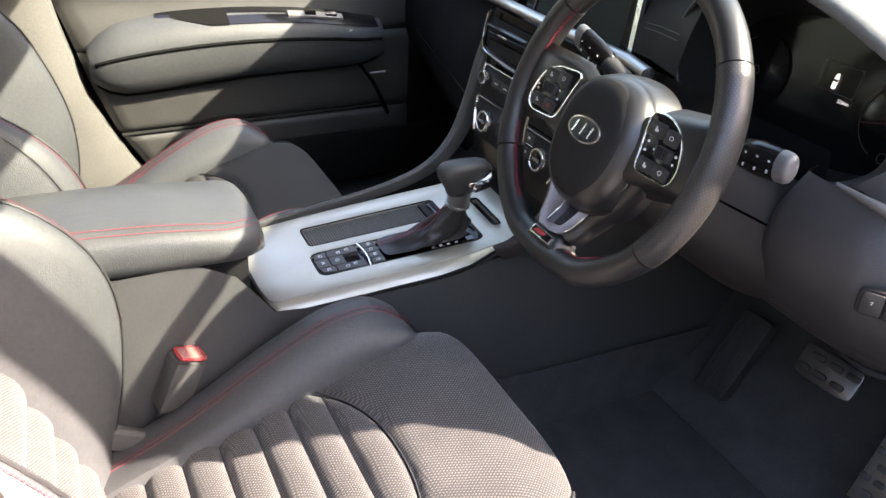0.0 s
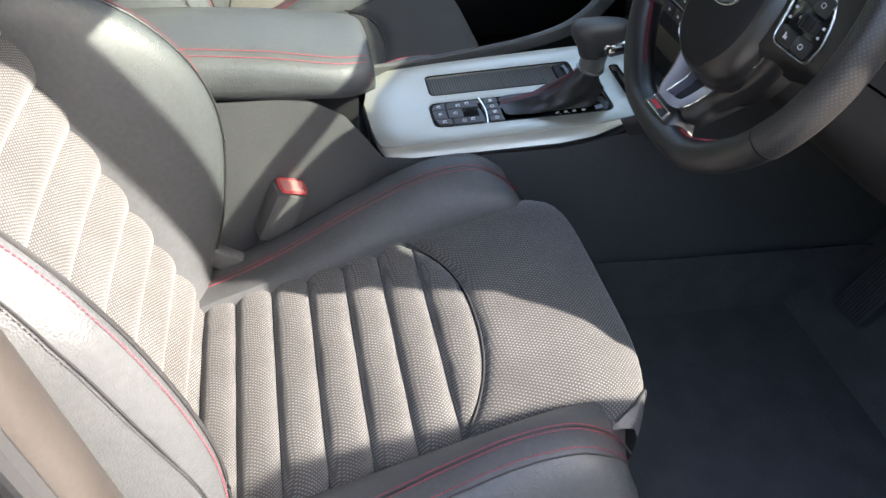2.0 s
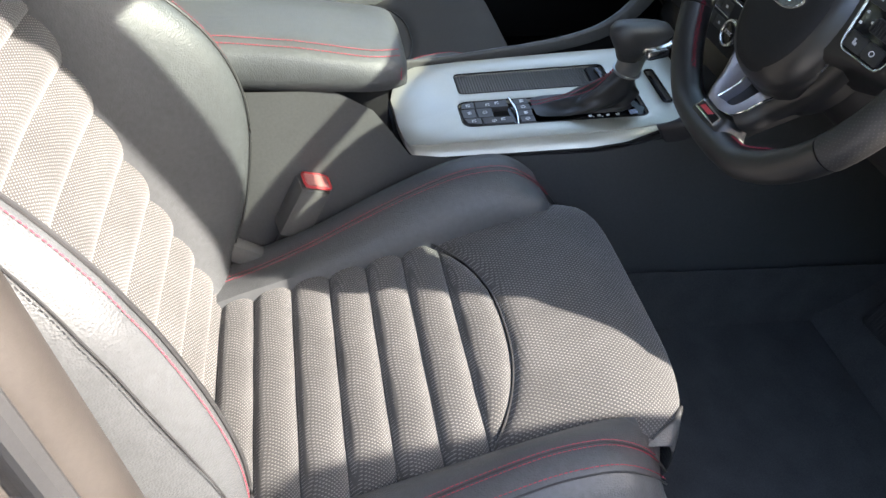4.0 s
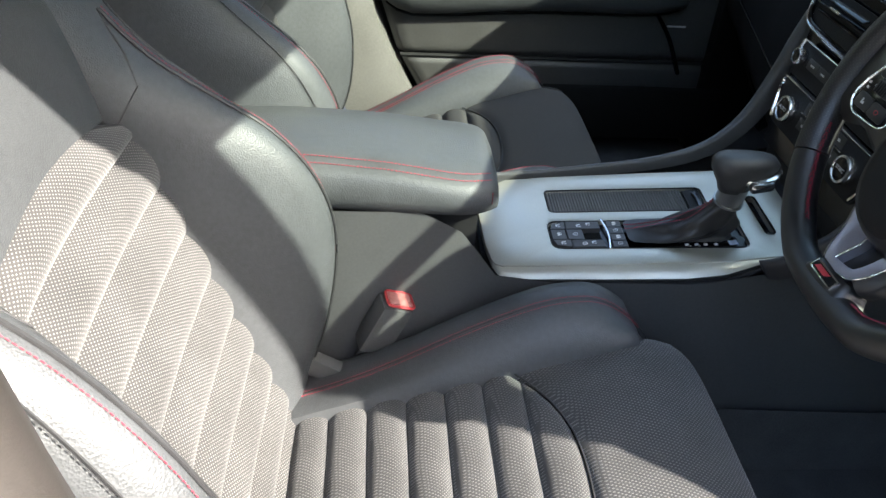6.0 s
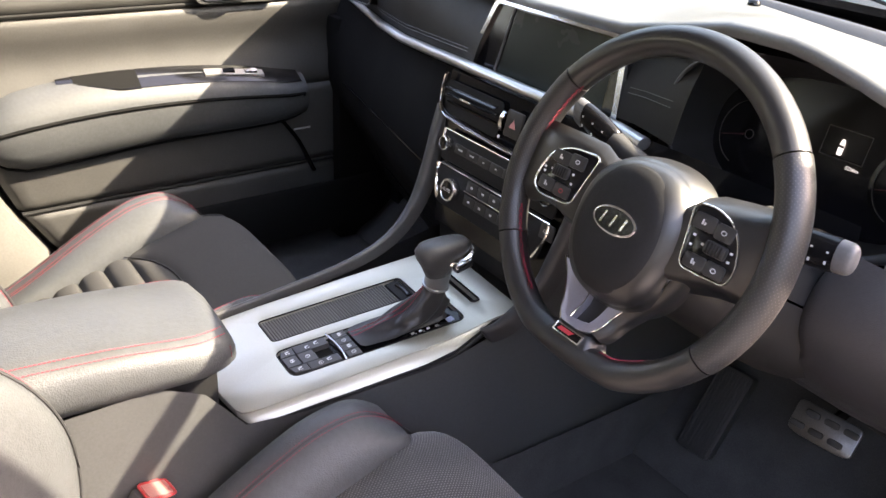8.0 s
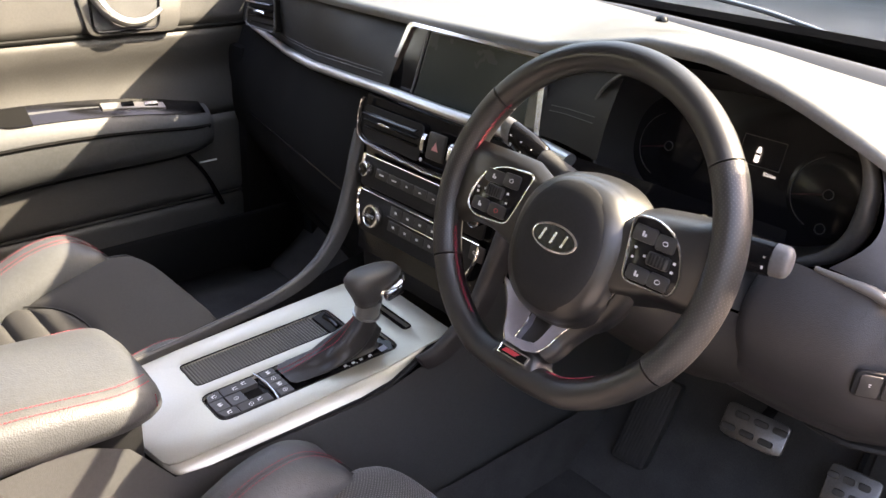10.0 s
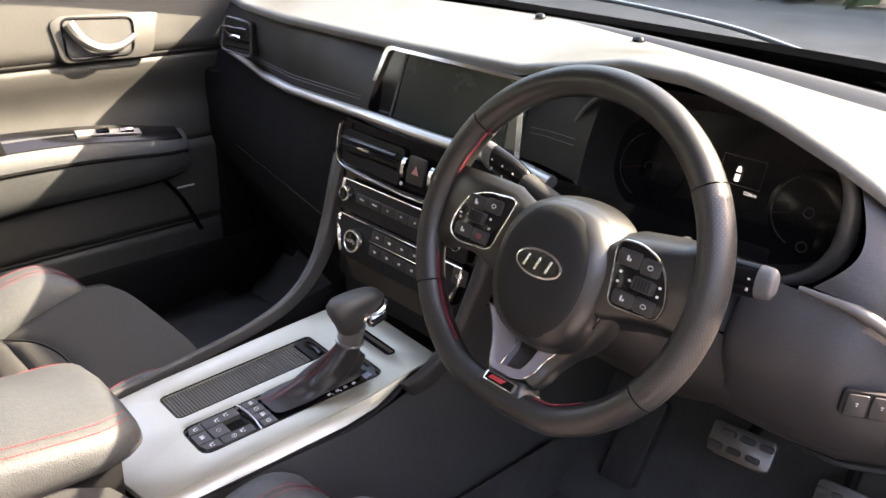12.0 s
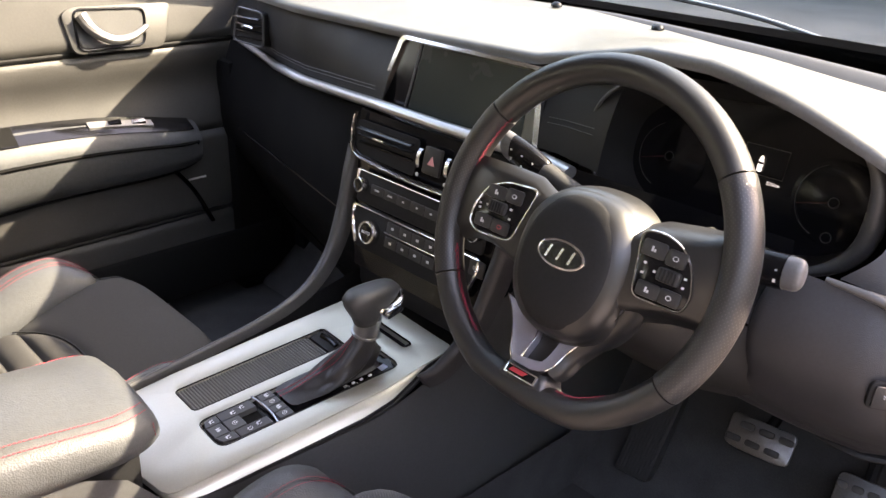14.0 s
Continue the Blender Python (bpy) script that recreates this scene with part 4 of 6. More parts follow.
# button pads on the side spokes
def pad(sd):
    """Gloss pad of one side spoke with its buttons; the outlines of the two sides differ a little."""
    if sd < 0:
        line = [(-0.0500, 0.0270), (-0.0850, 0.0250), (-0.1050, 0.0165), (-0.1145, -0.0035), (-0.1155, -0.0195), (-0.1040, -0.0265), (-0.0640, -0.0240)]
        keys = ((-0.0930, 0.0131, 0.022, 0.012), (-0.0728, 0.0145, 0.019, 0.013), (-0.0990, -0.0150, 0.020, 0.012), (-0.0785, -0.0155, 0.020, 0.012))
        rock, dots = (-0.0872, 0.0005), ((-0.1085, -0.0010), (-0.1075, -0.0050), (-0.0997, -0.0004), (-0.0730, 0.0025), (-0.0715, -0.0060))
    else:
        line = [(0.0545, 0.0265), (0.0745, 0.0290), (0.0930, 0.0225), (0.1035, 0.0095), (0.1097, -0.0100), (0.1065, -0.0235), (0.0630, -0.0250)]
        keys = ((0.0697, 0.0150, 0.021, 0.013), (0.0890, 0.0135, 0.017, 0.013), (0.0751, -0.0163, 0.020, 0.012), (0.0940, -0.0160, 0.018, 0.012))
        rock, dots = (0.0882, -0.0010), ((0.0655, 0.0030), (0.0655, -0.0050), (0.0752, -0.0012), (0.1010, 0.0018), (0.1012, -0.0052))
    out = rounded(line, 0.008)
    p = wslab("button_pad", out, -0.008, -0.0035, GLOSS, "gloss black button pad with a chrome rim", r=0.0015)
    part("pad_rim", tube([WHEEL @ Vector((x, y, -0.0036)) for x, y in out], 0.0010, 6, closed=True, up=tuple(WHEEL.col[2].xyz)), CHROME, p, "chrome rim")
    for i, (cx, cy, w, h) in enumerate(keys):
        b = wslab("button", rect(w, h, cx, cy, 0.003), -0.0036, -0.0018, BUTTON, parent=p, r=0.0008)
        ink = RED_PRINT if (sd < 0 and i == 3) else PALE
        if i in (1, 3):
            part("mark", tube([WHEEL @ Vector((cx + 0.0022 * math.cos(a), cy + 0.0017 * math.sin(a), -0.0016)) for a in steps(0, 2 * math.pi, 12)[:-1]], 0.00035, 4, closed=True), ink, b, "ring mark")
        else:
            wslab("mark", rect(0.0016, 0.0042, cx - 0.0012, cy), -0.0018, -0.0015, ink, "pale mark", b, r=0)
            wslab("mark", rect(0.0016, 0.0022, cx + 0.0010, cy - 0.0010), -0.0018, -0.0015, ink, "pale mark", b, r=0)
    t = wslab("rocker", rect(0.020, 0.011, *rock, 0.003), -0.0036, 0.0005, BUTTON, "ridged rocker switch", p, r=0.002)
    for k in range(5):
        wslab("rocker_rib", rect(0.0012, 0.009, rock[0] - 0.006 + 0.003 * k, rock[1]), 0.0005, 0.0012, HARD, "", t, r=0)
    for cx, cy in dots:
        wslab("mark", rect(0.0024, 0.0019, cx, cy), -0.0034, -0.0030, PALE, "pale mark", p, r=0)
pad(-1)
pad(1)
# column shroud behind the wheel
col_axis = frame_of(tuple(WHEEL @ Vector((0, -0.02, -0.04))), (1, 0, 0), tuple(WHEEL.col[1].xyz))
def shroud_ring(d):
    """The shroud swells towards the dash, more so on the driver's door side."""
    out = []
    for k in range(28):
        a = 2 * math.pi * k / 28
        sq = (abs(math.cos(a)) ** 3 + abs(math.sin(a)) ** 3) ** (-1 / 3)
        w = 0.060 + (0.40 if math.cos(a) > 0 else 0.15) * d
        h = 0.052 + (0.16 * d if math.sin(a) < 0 else 0.0)
        out.append(col_axis @ Vector((w * sq * math.cos(a), h * sq * math.sin(a) - 0.10 * d, -d)))
    return out
shroud = thing("column_shroud", "black plastic steering column shroud in two halves", "column shroud", tuple(col_axis.translation))
def shroud_half(lo):
    ids = range(14, 29) if lo else range(0, 15)
    lift = col_axis.col[1].xyz * (0.0 if lo else 0.0022)
    return grid(lambda i, d: shroud_ring(d)[i % 28] + lift, ids, (0.0, 0.004, 0.012, 0.03, 0.06, 0.09, 0.12, 0.15, 0.18))
part("lower_half", shroud_half(True), SHROUD, shroud, "black lower shroud", 60)
part("upper_half", shroud_half(False), HARD, shroud, "black upper shroud", 60)
def stalk(name, sd, label):
    o = Vector((0.336 + sd * 0.060, 0.535, 0.868 + (0.010 if sd < 0 else 0)))
    tip = Vector((0.336 + sd * (0.161 if sd > 0 else 0.148), 0.523, 0.883 + (0.030 if sd < 0 else 0)))
    s = thing(name, label, "stalk", tuple(o))
    part("stalk_arm", tube([o, o.lerp(tip, 0.3), o.lerp(tip, 0.45)], 0.010, 12), RUBBER, s)
    if sd > 0:
        part("boot_ring", tube([o + Vector((0.012, 0.019 * math.cos(a), 0.019 * math.sin(a))) for a in steps(0, 2 * math.pi, 24)[:-1]], 0.0035, 8, closed=True), HARD, s, "black ring round the stalk")
    rings = []
    for t, w, h in ((0.36, 0.009, 0.007), (0.42, 0.0135, 0.009), (0.6, 0.0155, 0.010), (0.80, 0.0150, 0.0095), (0.84, 0.0145, 0.0095)):
        c = o.lerp(tip, t)
        rings.append([c + Vector((0, math.cos(a) * h, math.sin(a) * w)) for a in [2 * math.pi * (j + 0.5) / 12 for j in range(12)]])
    part("stalk_head", loft(rings), GLOSS, s, "black stalk head", 60)
    rings = []
    for t, k in ((0.845, 1.12), (0.93, 1.08), (0.965, 0.98), (0.985, 0.72)):
        c = o.lerp(tip, t)
        rings.append([c + Vector((0, math.cos(a) * 0.0082 * k, math.sin(a) * 0.0128 * k)) for a in [2 * math.pi * (j + 0.5) / 12 for j in range(12)]])
    part("stalk_tip", loft(rings), surface("grey_stalk_tip", (0.10, 0.10, 0.104), 0.4, bump=0.05), s, "grey end cap", 60)
    for k, (t, dz) in enumerate(((0.52, 0.005), (0.52, -0.006), (0.66, 0.005), (0.66, -0.006), (0.80, 0.004), (0.80, -0.005))):
        c = o.lerp(tip, t) + Vector((0, -0.0098, dz))
        part("mark", box(c, (0.0018 if k > 1 else 0.0012, 0.0006, 0.0026 if k % 2 else 0.0014), 0), PALE, s, "pale mark")
    return s
stalk("light_stalk", 1, "black light stalk with pale marks and a grey end cap")
stalk("wiper_stalk", -1, "black wiper stalk with pale marks")

# ---- centre console ----
PLATE_SLOPE = 0.2039
def pz(y, x=-0.04):
    """Height of the silver console plate, which leans a little towards the driver."""
    return 0.570 + PLATE_SLOPE * (y - 0.28) - 0.06 * (x + 0.04)
def p_x(c, y):
    """Lines of constant c run along the plate, slightly askew to the car."""
    return c + 0.236 * (y - 0.28)
def fold_c(y):
    """The fold between the plate's top and its side edge."""
    return lerp(y, [(0.205, 0.042), (0.209, 0.0495), (0.216, 0.0525), (0.232, 0.0535), (0.33, 0.0510), (0.46, 0.0465), (0.52, 0.0370), (0.56, 0.0330)])
def plate(c, y, dz=0.0):
    x = p_x(c, y)
    return Vector((x, y, pz(y, x) + dz))
def on_plate(c0, c1, y0, y1, r, n=4):
    return rounded([(c0, y0), (c1, y0), (c1, y1), (c0, y1)], r, n)
TRAY_C, TRAY_Y = (-0.1005, -0.0525), (0.286, 0.474)
PAN_C, PAN_Y = (-0.0330, 0.0210), (0.279, 0.496)
SLOT_C, SLOT_Y = (-0.077, -0.004), (0.519, 0.529)
HOLES = (on_plate(*TRAY_C, *TRAY_Y, 0.007), on_plate(*PAN_C, *PAN_Y, 0.012), on_plate(*SLOT_C, *SLOT_Y, 0.004))

console = thing("centre_console", "black centre console with a satin silver top plate", "centre console", (0.0, 0.3, 0.31))
def plate_mesh():
    outer = [(fold_c(y), y) for y in (0.205, 0.209, 0.216, 0.232, 0.28, 0.33, 0.40, 0.46, 0.49, 0.52, 0.56)] + [(-0.139, 0.56), (-0.137, 0.42), (-0.133, 0.30), (-0.128, 0.240), (-0.110, 0.212), (-0.050, 0.198), (0.012, 0.2005)]
    bm = bmesh.new()
    edges = []
    for line in (outer, *HOLES):
        vs = [bm.verts.new(plate(c, y)) for c, y in line]
        edges += [bm.edges.new((a, b)) for a, b in zip(vs, vs[1:] + vs[:1])]
    bmesh.ops.triangle_fill(bm, use_beauty=True, edges=edges)
    faces = list(bm.faces)
    bmesh.ops.recalc_face_normals(bm, faces=faces)
    ext = bmesh.ops.extrude_face_region(bm, geom=faces)
    low = {g for g in ext["geom"] if isinstance(g, bmesh.types.BMVert)}
    for v in low:
        v.co.z -= 0.008
    bmesh.ops.recalc_face_normals(bm, faces=bm.faces)
    rim = [e for e in bm.edges if len(e.link_faces) == 2 and e.calc_face_angle(0) > radians(60) and not any(v in low for v in e.verts)]
    bmesh.ops.bevel(bm, geom=rim, offset=0.0014, segments=2, profile=0.5, affect="EDGES", clamp_overlap=True)
    return bm
part("top_plate", plate_mesh(), SILVER, console, "satin silver top plate")
# side facet of the plate on the driver's side
def facet(u, v):
    y = v
    x = p_x(fold_c(y), y)
    k = lerp(y, [(0.205, 0.45), (0.209, 0.66), (0.216, 0.80), (0.25, 0.90), (0.33, 0.98), (0.42, 1.05), (0.46, 0.85), (0.49, 0.50), (0.52, 0.10), (0.56, 0.03)])
    return (x - 0.001 + 0.0135 * u * k + 0.0010 * k * math.sin(math.pi * u), y, pz(y, x) - 0.0012 - 0.0115 * k * (u + 0.5 * u * u) / 1.5)
part("plate_side", grid(facet, steps(0, 1, 6), steps(0.205, 0.555, 60)), SILVER, console, "silver side edge of the plate", 60)
part("plate_lip", tube([Vector(facet(1.0, y)) + Vector((-0.001, 0, -0.0028)) for y in steps(0.206, 0.555, 50)], 0.0026, 8), HARD, console, "black lower lip")
part("plate_lip", tube([Vector(facet(1.0, y)) + Vector((-0.001, 0, -0.0095)) for y in steps(0.208, 0.535, 50)], 0.0035, 8), KNEE, console, "charcoal padded edge under the plate")
# body
def side_x(y, z):
    return lerp(y, [(-0.4, 0.082), (0.14, 0.072), (0.21, 0.050), (0.24, 0.058), (0.30, 0.070), (0.43, 0.108), (0.56, 0.114), (1.0, 0.12)]) + 0.02 * max(0, 0.55 - z)
def top_z(y):
    return lerp(y, [(-0.4, 0.655), (0.12, 0.648), (0.165, 0.615), (0.205, 0.548), (0.28, 0.548), (0.43, 0.580), (0.52, 0.604), (0.56, 0.612), (0.62, 0.70), (0.66, 0.80), (1.0, 0.80)])
def side_panel(u, v):
    z = 0.31 + (top_z(v) - 0.31) * u
    return (side_x(v, z) + 0.006 * math.sin(math.pi * u), v, z)
part("side_panel", grid(side_panel, steps(0, 1, 10), steps(-0.4, 1.0, 60)), CONSOLE_SIDE, console, "charcoal plastic console side")
part("carpet_side", grid(lambda u, v: (side_x(v, 0.35) + 0.022 - 0.008 * u, v, 0.30 + (0.405 - 0.30) * u - 0.02 * (v - 0.4)), steps(0, 1, 4), steps(-0.1, 1.0, 20)), CARPET, console, "black carpet along the console")
part("side_panel", grid(lambda u, v: (-0.155 + 0.02 * u, v, 0.30 + (pz(max(v, 0.215)) - 0.306) * u), steps(0, 1, 6), steps(-0.4, 0.62, 30)), HARD, console, "black plastic console side")
part("console_core", loft([[(-0.125, y, 0.30), (-0.125, y, z), (0.04, y, z), (0.04, y, 0.30)] for y, z in ((-0.4, 0.62), (0.15, 0.60), (0.20, 0.525), (0.275, 0.53), (0.62, 0.56))]), HARD, console)
# ribbed roller cover in the tray
tray = part("tray_floor", grid(lambda u, v: plate(TRAY_C[0] - 0.002 + (TRAY_C[1] - TRAY_C[0] + 0.004) * u, v, -0.0062), steps(0, 1, 2), steps(TRAY_Y[0] - 0.002, TRAY_Y[1] + 0.002, 4)), HARD, console, "black tray under the roller cover")
for y in steps(TRAY_Y[0] + 0.004, TRAY_Y[1] - 0.024, 46):
    a, b = plate(TRAY_C[0] + 0.0005, y, -0.0042), plate(TRAY_C[1] - 0.0005, y, -0.0042)
    part("cover_slat", tube([a, b], 0.0017, 5), SLAT, tray)
part("cover_head", box((0, 0, 0), (0.045, 0.020, 0.004), 0.0015, frame_of(plate(-0.0765, TRAY_Y[1] - 0.011, -0.0035), (1, 0, -0.06), (0.236, 1, 0.204))), HARD, tray, "black leading edge of the roller cover")
part("cover_handle", tube([plate(c, TRAY_Y[1] - 0.010 + 0.002 * math.cos((c + 0.072) * 90), -0.0005) for c in steps(-0.088, -0.058, 8)], 0.0036, 10), GLOSS, tray, "gloss black pull handle")
for hole in HOLES[:2]:
    part("opening_trim", tube([plate(c, y, -0.0006) for c, y in hole], 0.0010, 6, closed=True), HARD, console, "dark edge of the opening")
part("slot_floor", grid(lambda u, v: plate(SLOT_C[0] + (SLOT_C[1] - SLOT_C[0]) * u, v, -0.007), steps(0, 1, 2), steps(SLOT_Y[0], SLOT_Y[1], 2)), GLOSS, console, "dark slot")
part("slot_rim", tube([plate(c, y, 0.0006) for c, y in HOLES[2]], 0.0014, 6, closed=True), GLOSS, console, "gloss black slot rim")
# black gear and switch panel
part("panel_floor", grid(lambda u, v: plate(PAN_C[0] - 0.001 + (PAN_C[1] - PAN_C[0] + 0.002) * u, v, -0.006), steps(0, 1, 2), steps(PAN_Y[0], PAN_Y[1], 4)), GLOSS, console, "gloss black switch panel")
def p_local(u):
    return PAN_C[0] + (PAN_C[1] - PAN_C[0]) * u
def key(u0, u1, y0, y1, mat_=KEY, name="button", up=0.001, label="", cut=()):
    g = 0.0006
    lift = lambda q, d: plate(q[0], q[1], d)
    pts = [(p_local(u0) + g, y0 + g), (p_local(u1) - g, y0 + g), (p_local(u1) - g, y1 - g), (p_local(u0) + g, y1 - g)]
    for i in cut:  # the outer corners of the panel are round
        a, b = Vector(pts[i - 1]), Vector(pts[(i + 1) % 4])
        q = Vector(pts[i])
        pts[i] = tuple(q + (a - q).normalized() * 0.0035 + (b - q).normalized() * 0.0035)
    c = (sum(q[0] for q in pts) / 4, sum(q[1] for q in pts) / 4)
    inner = [(q[0] + (c[0] - q[0]) * 0.06, q[1] + (c[1] - q[1]) * 0.06) for q in pts]
    bm = loft([[lift(q, -0.006) for q in pts], [lift(q, up - 0.0008) for q in pts], [lift(q, up) for q in inner]])
    return part(name, bm, mat_, console, label), lift(c, up + 0.0003)
MARK_M = frame_of((0, 0, 0), (1, 0, -0.06), (0.236, 1, 0.204))
def mark(parent, c, w=0.006, h=0.0035, mat_=PALE):
    part("mark", box((0, 0, 0), (w, h, 0.0005), 0, Matrix.Translation(c) @ MARK_M), mat_, parent, "pale mark")
def glyph(parent, c, kind):
    """Small printed switch symbols as plain strokes."""
    if kind == "ring":
        part("mark", tube([c + MARK_M @ Vector((0.0026 * math.cos(a), 0.0026 * math.sin(a), 0)) for a in steps(0, 2 * math.pi, 12)[:-1]], 0.0004, 4, closed=True), PALE, parent, "pale ring mark")
        mark(parent, c, 0.0016, 0.0006)
    elif kind == "seat":
        for dx, dy, w, h in ((-0.0012, 0.0, 0.0012, 0.0052), (0.0006, -0.0018, 0.0034, 0.0014), (0.0026, 0.0012, 0.0008, 0.0026)):
            mark(parent, c + MARK_M @ Vector((dx, dy, 0)), w, h)
    else:
        for dx in (-0.0016, 0.0016):
            mark(parent, c + MARK_M @ Vector((dx, 0, 0)), 0.0022, 0.0034)
            mark(parent, c + MARK_M @ Vector((dx, 0.0026, 0)), 0.0012, 0.0010)
Y0, YM, Y1 = PAN_Y[0] + 0.0015, 0.340, 0.360
rows_u = ((0.03, 0.32), (0.32, 0.70), (0.70, 0.97))
k, c = key(*rows_u[0], Y0, Y0 + 0.019, cut=(0,))
glyph(k, c, "seat")
k, c = key(*rows_u[1], Y0, Y0 + 0.018)
glyph(k, c, "pair")
k, c = key(*rows_u[2], Y0, Y0 + 0.022, cut=(1,))
glyph(k, c, "seat")
k, c = key(*rows_u[0], Y0 + 0.019, YM)
glyph(k, c + MARK_M @ Vector((0, -0.005, 0)), "seat")
glyph(k, c + MARK_M @ Vector((0, 0.007, 0)), "seat")
k, c = key(*rows_u[1], Y0 + 0.018, Y0 + 0.038)
glyph(k, c, "ring")
key(*rows_u[1], Y0 + 0.038, YM, DEEP, "socket", -0.0045, "dark square recess")
k, c = key(*rows_u[2], Y0 + 0.022, YM)
glyph(k, c + MARK_M @ Vector((0, -0.005, 0)), "ring")
glyph(k, c + MARK_M @ Vector((0, 0.006, 0)), "seat")
part("panel_divider", tube([plate(p_local(u), YM + 0.0035 + 0.003 * math.sin(math.pi * u), 0.0008) for u in steps(-0.02, 1.04, 10)], 0.0016, 8), CHROME, console, "chrome bar")
for i in range(4):
    k, c = key(0.02 + 0.24 * i, 0.26 + 0.24 * i, YM + 0.007, Y1 + 0.005)
    glyph(k, c, ("pair", "ring", "pair", "ring")[i])
gate = part("gate_plate", loft([[plate(p_local(u), y, h) for u, y in ((0.86, 0.410), (0.985, 0.405), (0.985, 0.486), (0.72, 0.4935), (0.62, 0.490))] for h in (-0.005, 0.0009)]), GLOSS, console, "gloss black gear gate strip")
for i, y in enumerate((0.428, 0.438, 0.448, 0.459)):
    mark(gate, plate(p_local(0.92), y, 0.0012), 0.0034, 0.0042)
    if i < 2:
        mark(gate, plate(p_local(0.97), y + 0.003, 0.0012), 0.0012, 0.0012)
mark(gate, plate(p_local(0.86), 0.478, 0.0012), 0.0085, 0.0095, surface("dim_blue_gate_mark", (0.25, 0.30, 0.42), 0.4, bump=0.0))

# gear lever with leather boot
lever = thing("gear_lever", "black leather gear lever with silver collar and red-stitched boot", "gear lever", (0.03, 0.43, 0.60))
def boot_ring(t):
    """Gaiter: a low rectangular skirt on the panel that gathers in folds up round the lever."""
    f = t ** 1.15
    base = plate(-0.0090, 0.4225)
    head = Vector((0.0440, 0.4645, 0.655))
    c = base.lerp(head, f)
    c.z = base.z + 0.003 + (head.z - base.z - 0.003) * t ** 2.1
    c.y = base.y + (head.y - base.y) * min(1.0, 1.35 * f - 0.35 * f * f)
    wx, wy = 0.0235 * (1 - t) ** 0.9 + 0.0105 * min(1, t * 1.5), 0.0560 * (1 - t) ** 1.1 + 0.0115 * min(1, t * 1.5)
    ex = 2 + 5 * (1 - t) ** 2
    out = []
    for j in range(40):
        a = 2 * math.pi * j / 40
        sq = (abs(math.cos(a)) ** ex + abs(math.sin(a)) ** ex) ** (-1 / ex)
        puff = math.sin(math.pi * t)
        fold = 1 + 0.17 * math.sin(3 * a + 4.5 * t + 0.8) * puff + 0.10 * math.sin(5 * a - 8 * t) * puff
        dx, dy = wx * sq * fold * math.cos(a), wy * sq * fold * math.sin(a)
        out.append(c + Vector((dx + 0.236 * dy * (1 - t), dy, 0.204 * dy * (1 - t) - 0.06 * dx * (1 - t) + 0.003 * puff * math.sin(4 * a + 6 * t))))
    return out
boot_rings = [boot_ring(t) for t in steps(0, 1, 22)]
part("boot", loft(boot_rings), surface("gear_boot_leather", (0.020, 0.019, 0.020), 0.42, grain=700, bump=0.25, cells=True), lever, "creased black leather boot", 80)
for j in (27, 29):
    part("boot_stitching", stitches([Vector(r[j]) + Vector((0, -0.0008, 0.0012)) for r in boot_rings], 0.0036, 0.0007), RED, lever, "red stitching")
collar_a, collar_b = Vector((0.0440, 0.4645, 0.652)), Vector((0.0495, 0.4660, 0.678))
part("collar", tube([collar_a, collar_a.lerp(collar_b, 0.08), collar_a.lerp(collar_b, 0.1), collar_b], lambda t: 0.0175 if t < 0.4 else 0.0155, 20), COLLAR, lever, "satin silver collar")
def knob_ring(z, hw, fwd, back, dx=0.0):
    c = Vector((0.052 + dx, 0.461, z))
    out = []
    for j in range(24):
        a = 2 * math.pi * j / 24
        ex = 2.6
        sq = (abs(math.cos(a)) ** ex + abs(math.sin(a)) ** ex) ** (-1 / ex)
        out.append(c + Vector((hw * sq * math.cos(a), (fwd if math.sin(a) > 0 else back) * sq * math.sin(a), 0)))
    return out
part("knob", loft([knob_ring(0.672, 0.012, 0.010, 0.016), knob_ring(0.681, 0.0150, 0.014, 0.019), knob_ring(0.690, 0.0170, 0.026, 0.0245), knob_ring(0.698, 0.0190, 0.042, 0.0290), knob_ring(0.707, 0.0188, 0.045, 0.0310), knob_ring(0.7135, 0.0160, 0.039, 0.0270), knob_ring(0.7170, 0.009, 0.024, 0.017)]), KNOB_LEATHER, lever, "black leather grip", 80)
part("knob_trim", tube([Vector((0.052 + 0.0222 * math.cos(a), 0.485 + 0.020 * math.sin(a), 0.694 + 0.006 * math.sin(a))) for a in steps(radians(-70), radians(120), 14)], 0.0042, 8), CHROME, lever, "silver trim strip")
part("release_button", box((0, 0, 0), (0.011, 0.026, 0.012), 0.004, Matrix.Translation((0.0735, 0.482, 0.689)) @ pose(0, 0, 0, 12, 0, 0)), CHROME, lever, "silver release button")

# armrest lid
arm = thing("armrest", "padded black leather console armrest with red stitching", "armrest", (0.0, 0.0, 0.60))
def arm_z(y):
    return lerp(y, [(-0.32, 0.703), (-0.02, 0.702), (0.08, 0.697), (0.15, 0.688), (0.184, 0.6855), (0.191, 0.683), (0.195, 0.679), (0.197, 0.674)])
